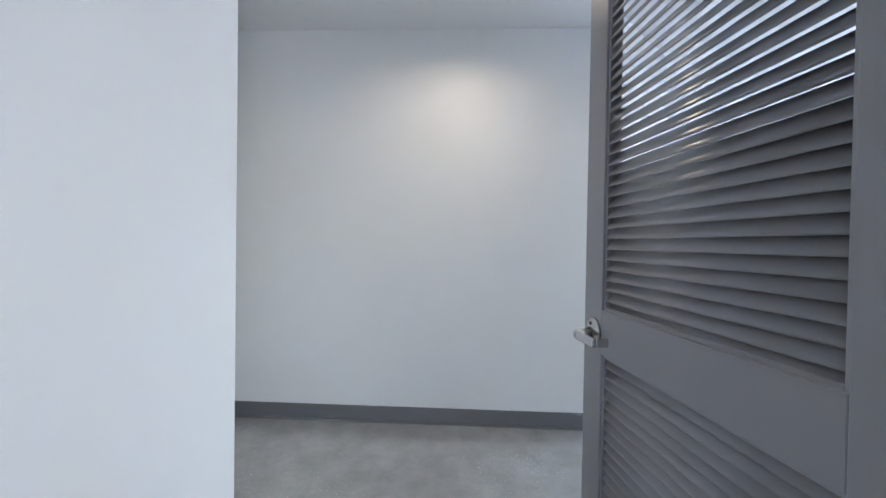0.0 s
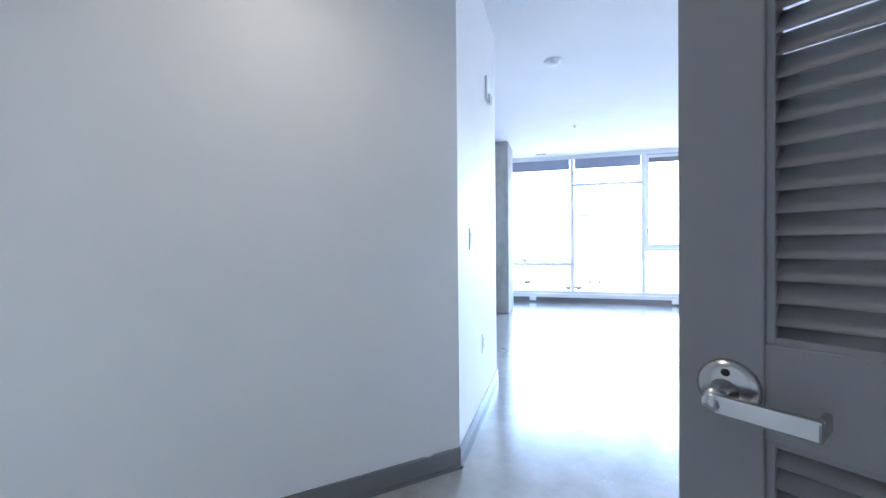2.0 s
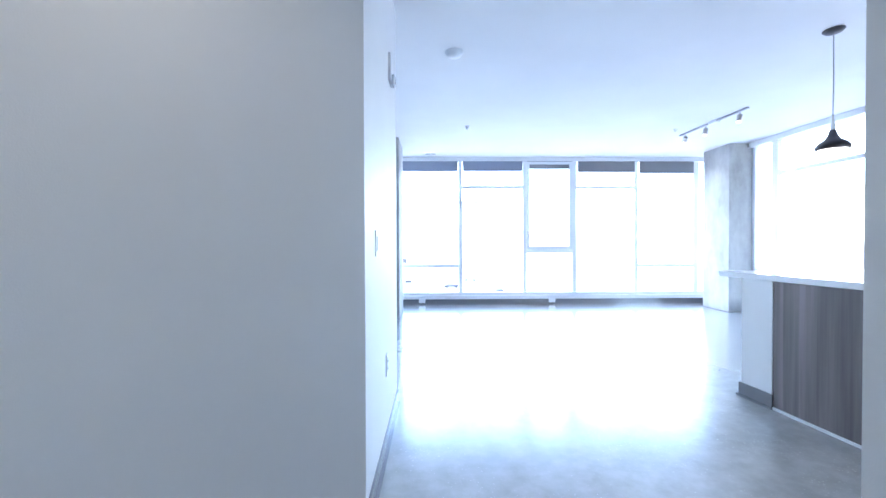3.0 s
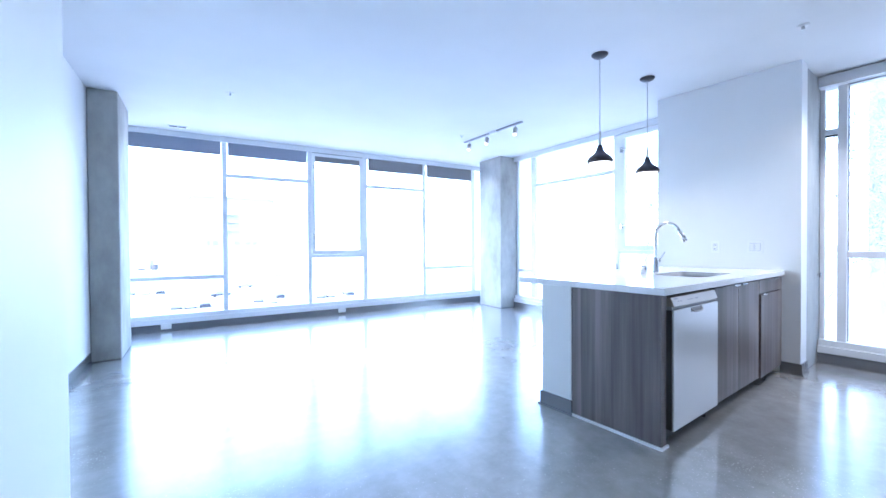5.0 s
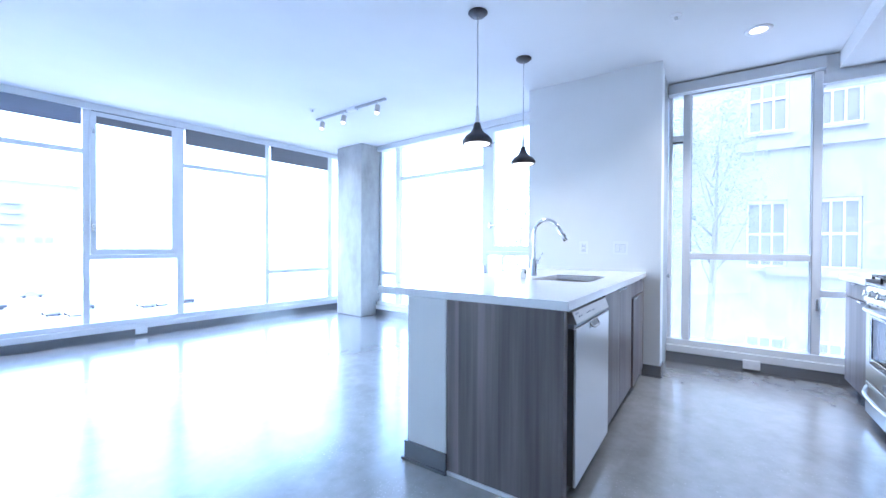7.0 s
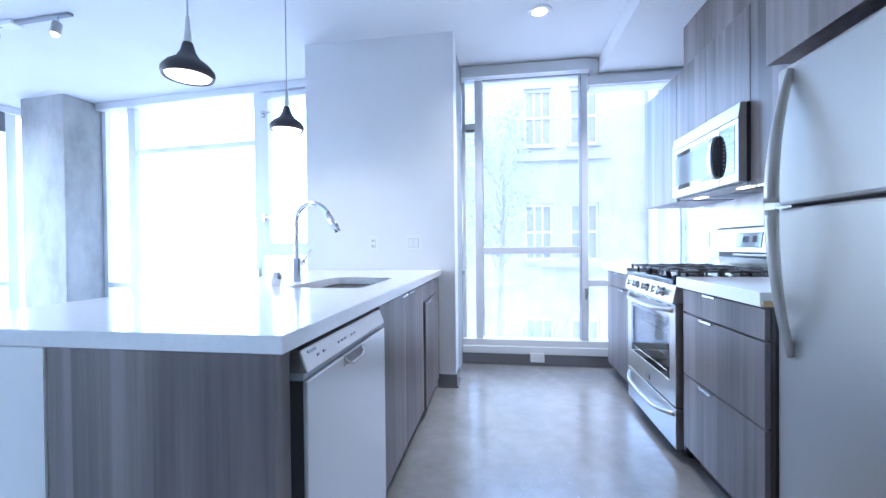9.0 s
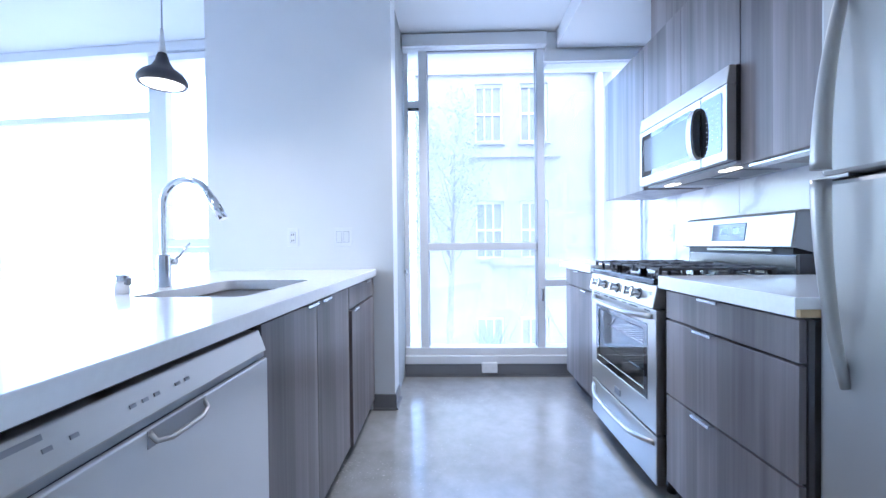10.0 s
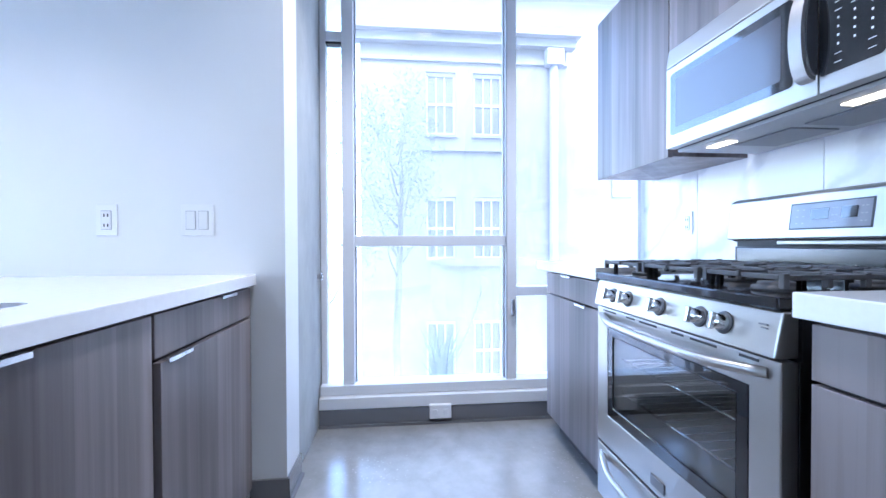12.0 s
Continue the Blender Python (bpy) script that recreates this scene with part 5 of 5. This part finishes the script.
part("roof", boxes((BX + 0.3, BX + 8, YR + 0.3, YL - 0.3, 7.6, 7.8)), STUCCO, bd)
part("cornice", boxes((BX - 0.45, BX + 0.1, YR - 0.3, YL + 0.3, 7.3, 7.5), (BX - 0.25, BX + 0.1, YR - 0.2, YL + 0.2, 7.05, 7.299), (BX - 0.08, BX + 0.1, YR, YL, 6.55, 6.65)), STUCCO2, bd)
for z, y0, y1 in ((3.95, -1.0, 1.95), (0.45, -1.0, 1.3)):
    part("string_course", boxes((BX - 0.10, BX - 0.001, y0, y1, z - 0.1, z + 0.14)), STUCCO, bd)
for c in cols:
    for z in zs:
        w = part("window", boxes((BX + 0.14, BX + 0.18, c - HW, c + HW, z - HH, z + HH)), DARKPANE, bd)
        a0, a1 = BX + 0.09, BX + 0.1395
        part("frame", boxes((a0, a1, c - HW, c - HW + 0.06, z - HH, z + HH), (a0, a1, c + HW - 0.06, c + HW, z - HH, z + HH), (a0, a1, c - HW + 0.06, c + HW - 0.06, z + HH - 0.1, z + HH), (a0, a1, c - HW + 0.06, c + HW - 0.06, z - HH, z - HH + 0.08)), SASH, w)
        part("glazing_bar", boxes((a0 + 0.005, a1, c - HW + 0.06, c + HW - 0.06, z - 0.035, z + 0.035)), SASH, w)
        for s in (-0.13, 0.13):
            part("glazing_bar", boxes((a0 + 0.01, a1, c + s - 0.022, c + s + 0.022, z - HH + 0.08, z + HH - 0.1)), SASH, w)
        part("sill", boxes((BX - 0.07, BX + 0.12, c - 0.52, c + 0.52, z - HH - 0.08, z - HH - 0.001)), STUCCO2, w)
bm = bmesh.new()
tube(bm, [(BX - 0.12, -2.23, GZ), (BX - 0.12, -2.23, 6.5)], 0.13, 12)
box(bm, BX - 0.3, BX - 0.001, -2.5, -1.96, 6.5, 7.0, bev=0.02)
part("downpipe", bm, PIPE, bd)

b2 = thing("side_building", "pale stucco building with a louvred vent", "building", (18, -9, GZ), K)
part("wall", boxes((16, 24, -16, -2.9, GZ, 14)), STUCCO2, b2)
vr = part("vent_frame", boxes((15.92, 15.999, -6.0, -5.0, 2.69, 3.39)), SASH, b2)
for i in range(6):
    part("louvre", boxes((15.88, 15.919, -5.95, -5.05, 2.74 + i * 0.1, 2.79 + i * 0.1)), PIPE, vr)


def leaf_crown(bm, centre, rx, rz, n, size):
    for _ in range(n):
        d = Vector((random.gauss(0, 1), random.gauss(0, 1), random.gauss(0, 1))).normalized() * random.random() ** 0.45
        c = Vector(centre) + Vector((d.x * rx, d.y * rx, d.z * rz))
        r = size * random.uniform(0.6, 1.3)
        a = Vector((random.uniform(-1, 1), random.uniform(-1, 1), random.uniform(-1, 1))).normalized()
        b = a.orthogonal().normalized()
        vs = [bm.verts.new(c + a * r), bm.verts.new(c + b * r * 0.45), bm.verts.new(c - a * r), bm.verts.new(c - b * r * 0.45)]
        bm.faces.new(vs)


def tree(label, x, y, h, spread, leaves, size, base=0.5, low=-3.6):
    """The crown is set out from the height low; the trunk goes on down to the ground."""
    t = thing("tree", label, "tree", (x, y, GZ), K, "street trees")
    bm = bmesh.new()
    top = (x + 0.15, y - 0.1, low + h * 0.8)
    tube(bm, [(x, y, GZ), (x, y, low), (x + 0.05, y + 0.04, low + h * 0.3), (x - 0.04, y - 0.05, low + h * 0.55), top], [0.1 * h / 6, 0.07 * h / 6, 0.055 * h / 6, 0.04 * h / 6, 0.015], 9)
    tips = [Vector(top)]
    for i in range(14):
        s = base + (1 - base) * i / 14 * 0.85
        z0 = low + h * s * 0.85
        a = i * 2.4
        q = Vector((x + math.cos(a) * spread * random.uniform(0.5, 1), y + math.sin(a) * spread * random.uniform(0.5, 1), z0 + h * 0.16))
        tube(bm, [(x, y, z0), (x + (q.x - x) * 0.45, y + (q.y - y) * 0.45, z0 + h * 0.05), q], [0.022, 0.014, 0.006], 6)
        tips.append(q)
    part("trunk", bm, BARK, t)
    bm = bmesh.new()
    for q in tips:
        leaf_crown(bm, q, spread * 0.45, h * 0.09, leaves, size)
    part("crown", bm, LEAF, t)


random.seed(7)
tree("slender street tree with sparse leaves", 11.0, 2.53, 8.6, 1.0, 300, 0.034)
tree("slender street tree with sparse leaves", 10.4, 4.2, 9.4, 1.2, 320, 0.034, 0.3)
tree("street tree with a loose crown", 15, 9.7, 7.6, 1.4, 90, 0.09)
tree("street tree with a loose crown", 55.2, 70, 9.0, 1.5, 60, 0.16, 0.5, -6.0)


def car(x, y, turn, paint):
    c = thing("parked_car", paint[1], "car", (x, y, GZ), K, "cars in the parking lot", turn=turn)
    bm = bmesh.new()
    box(bm, -2.2, 2.2, -0.88, 0.88, 0.35, 0.85, bev=0.12)
    body = part("body", bm, paint[0], c, local=True)
    bm = bmesh.new()
    lo = [(-1.5, -0.8), (1.1, -0.8), (1.1, 0.8), (-1.5, 0.8)]
    hi = [(-1.0, -0.65), (0.45, -0.65), (0.45, 0.65), (-1.0, 0.65)]
    a = [bm.verts.new((*p, 0.84)) for p in lo]
    b = [bm.verts.new((*p, 1.42)) for p in hi]
    for i in range(4):
        bm.faces.new((a[i], a[(i + 1) % 4], b[(i + 1) % 4], b[i]))
    bm.faces.new(b)
    part("cabin", bm, DARKPANE, c, local=True)
    part("roof", boxes((-0.98, 0.43, -0.63, 0.63, 1.42, 1.46), bev=0.01), paint[0], c, local=True)
    for wx in (-1.35, 1.35):
        for wy in (-0.8, 0.8):
            part("wheel", lathe(bmesh.new(), [(0, -0.1), (0.28, -0.1), (0.32, -0.06), (0.32, 0.06), (0.28, 0.1), (0, 0.1)], (wx, wy, 0.32), 16, Matrix.Rotation(radians(90), 4, "X")), BLACKMATT, c, local=True)


PAINTS = [(material("car_grey", (0.2, 0.2, 0.22), 0.3), "grey car parked in the lot"), (material("car_white", (0.7, 0.7, 0.7), 0.3), "white car parked in the lot"), (material("car_dark", (0.03, 0.03, 0.04), 0.3), "black car parked in the lot")]
SPOTS = [(3.6, 98.3), (6.0, 98.0), (8.6, 97.6), (18.8, 98.7), (21.0, 95.2), (24.6, 103.2), (32.1, 96.7), (34.7, 96.9), (39.7, 96.9), (-4.7, 133.0), (-1.5, 132.0), (1.6, 131.0), (22.4, 133.5), (-7.5, 144.0), (13.5, 114.0)]
for i, (x, y) in enumerate(SPOTS):
    car(x, y, (0 if i in (12, 14) else 90) + random.uniform(-4, 4), PAINTS[i % 3])


def lorry(x, y, turn):
    c = thing("parked_lorry", "dark grey lorry parked at the far side of the lot", "lorry", (x, y, GZ), K, turn=turn)
    part("box", boxes((-5.2, 2.4, -1.25, 1.25, 1.0, 5.4), bev=0.06), PAINTS[0][0], c, local=True)
    part("cab", boxes((2.6, 4.9, -1.2, 1.2, 0.7, 3.2), bev=0.2), PAINTS[2][0], c, local=True)
    part("chassis", boxes((-5.0, 4.6, -0.6, 0.6, 0.55, 0.95)), BLACKMATT, c, local=True)
    for wx in (-4.0, -2.8, 3.6):
        for wy in (-1.1, 1.1):
            part("wheel", lathe(bmesh.new(), [(0, -0.14), (0.42, -0.14), (0.5, -0.09), (0.5, 0.09), (0.42, 0.14), (0, 0.14)], (wx, wy, 0.5), 16, Matrix.Rotation(radians(90), 4, "X")), BLACKMATT, c, local=True)


lorry(-1.4, 258.0, -40.0)
b4 = thing("apartment_building", "far pale apartment building with a row of dark windows", "building", (25, 171, GZ), K)
part("wall", boxes((12, 40, 171, 186, GZ, 19)), STUCCO2, b4)
part("roof", boxes((11.6, 40.4, 170.6, 186.4, 19.001, 19.5)), STUCCO2, b4)
for x in (16.4, 19.2, 22.4, 26.4, 30.2, 32.6):
    w = part("window", boxes((x - 0.9, x + 0.9, 170.9, 170.999, 1.2, 2.9)), DARKPANE, b4)
    part("sill", boxes((x - 1.0, x + 1.0, 170.8, 170.899, 1.05, 1.199)), STUCCO2, w)
for z in (6.6, 9.7, 12.6):
    bl = part("balcony", boxes((22.4, 26.4, 169.8, 170.999, z - 0.12, z + 0.12)), DARKPANE, b4)
    part("railing", boxes((22.4, 26.4, 169.8, 169.84, z + 0.121, z + 0.9)), STUCCO2, bl)


def string_lights(ends):
    """Bulbs on a wire that droops against the neighbour's wall."""
    (y0, z0), (y1, z1) = ends
    x = BX - 0.03
    g = thing("string_lights", "string of small bulbs drooping on the neighbour's wall", "string lights", (x, y0, z0), K, "string lights")
    pts = [(x, y0 + (y1 - y0) * s / 12, z0 + (z1 - z0) * s / 12 - 0.2 * math.sin(math.pi * s / 12)) for s in range(13)]
    part("wire", tube(bmesh.new(), pts, 0.006, 6), PIPE, g)
    for p in pts[1:-1]:
        part("bulb", lathe(bmesh.new(), [(0, 0.0), (0.015, -0.006), (0.032, -0.035), (0.026, -0.065), (0, -0.075)], p, 10), PIPE, g)


string_lights(((0.0, -0.3), (0.75, -2.2)))
string_lights(((-0.45, -0.6), (-1.2, -2.1)))

sh = thing("spiky_palm", "spiky-leaved palm on a tall stem by the neighbour's wall", "palm", (13.5, 1.38, GZ), K)
bm = bmesh.new()
for i in range(46):
    a = i * 2.39996
    reach, rise = random.uniform(0.25, 0.75), random.uniform(1.5, 2.5)
    d = Vector((math.cos(a), math.sin(a), 0))
    q = Vector((-d.y, d.x, 0)) * 0.03
    foot = Vector((13.5, 1.38, -3.6)) + d * 0.12
    mid = foot + d * reach * 0.4 + Vector((0, 0, rise * 0.7))
    tip = foot + d * reach + Vector((0, 0, rise))
    v = [bm.verts.new(p) for p in (foot - q, foot + q, mid + q * 1.2, mid - q * 1.2)]
    bm.faces.new(v)
    bm.faces.new((v[3], v[2], bm.verts.new(tip)))
part("leaves", bm, LEAF, sh)
part("stem", tube(bmesh.new(), [(13.5, 1.38, GZ), (13.52, 1.36, -7.5), (13.5, 1.38, -2.9)], [0.16, 0.13, 0.08], 9), BARK, sh)
# slots in the underside of the overhang
for y in (0.72, 0.98, 1.24):
    so = thing("soffit_slot", "narrow dark slot vent under the overhang", "vent", (5.6, y, 2.998), K, "slots under the overhang")
    part("slot", boxes((5.57, 5.63, y, y + 0.16, 2.992, 2.9995)), PIPE, so)
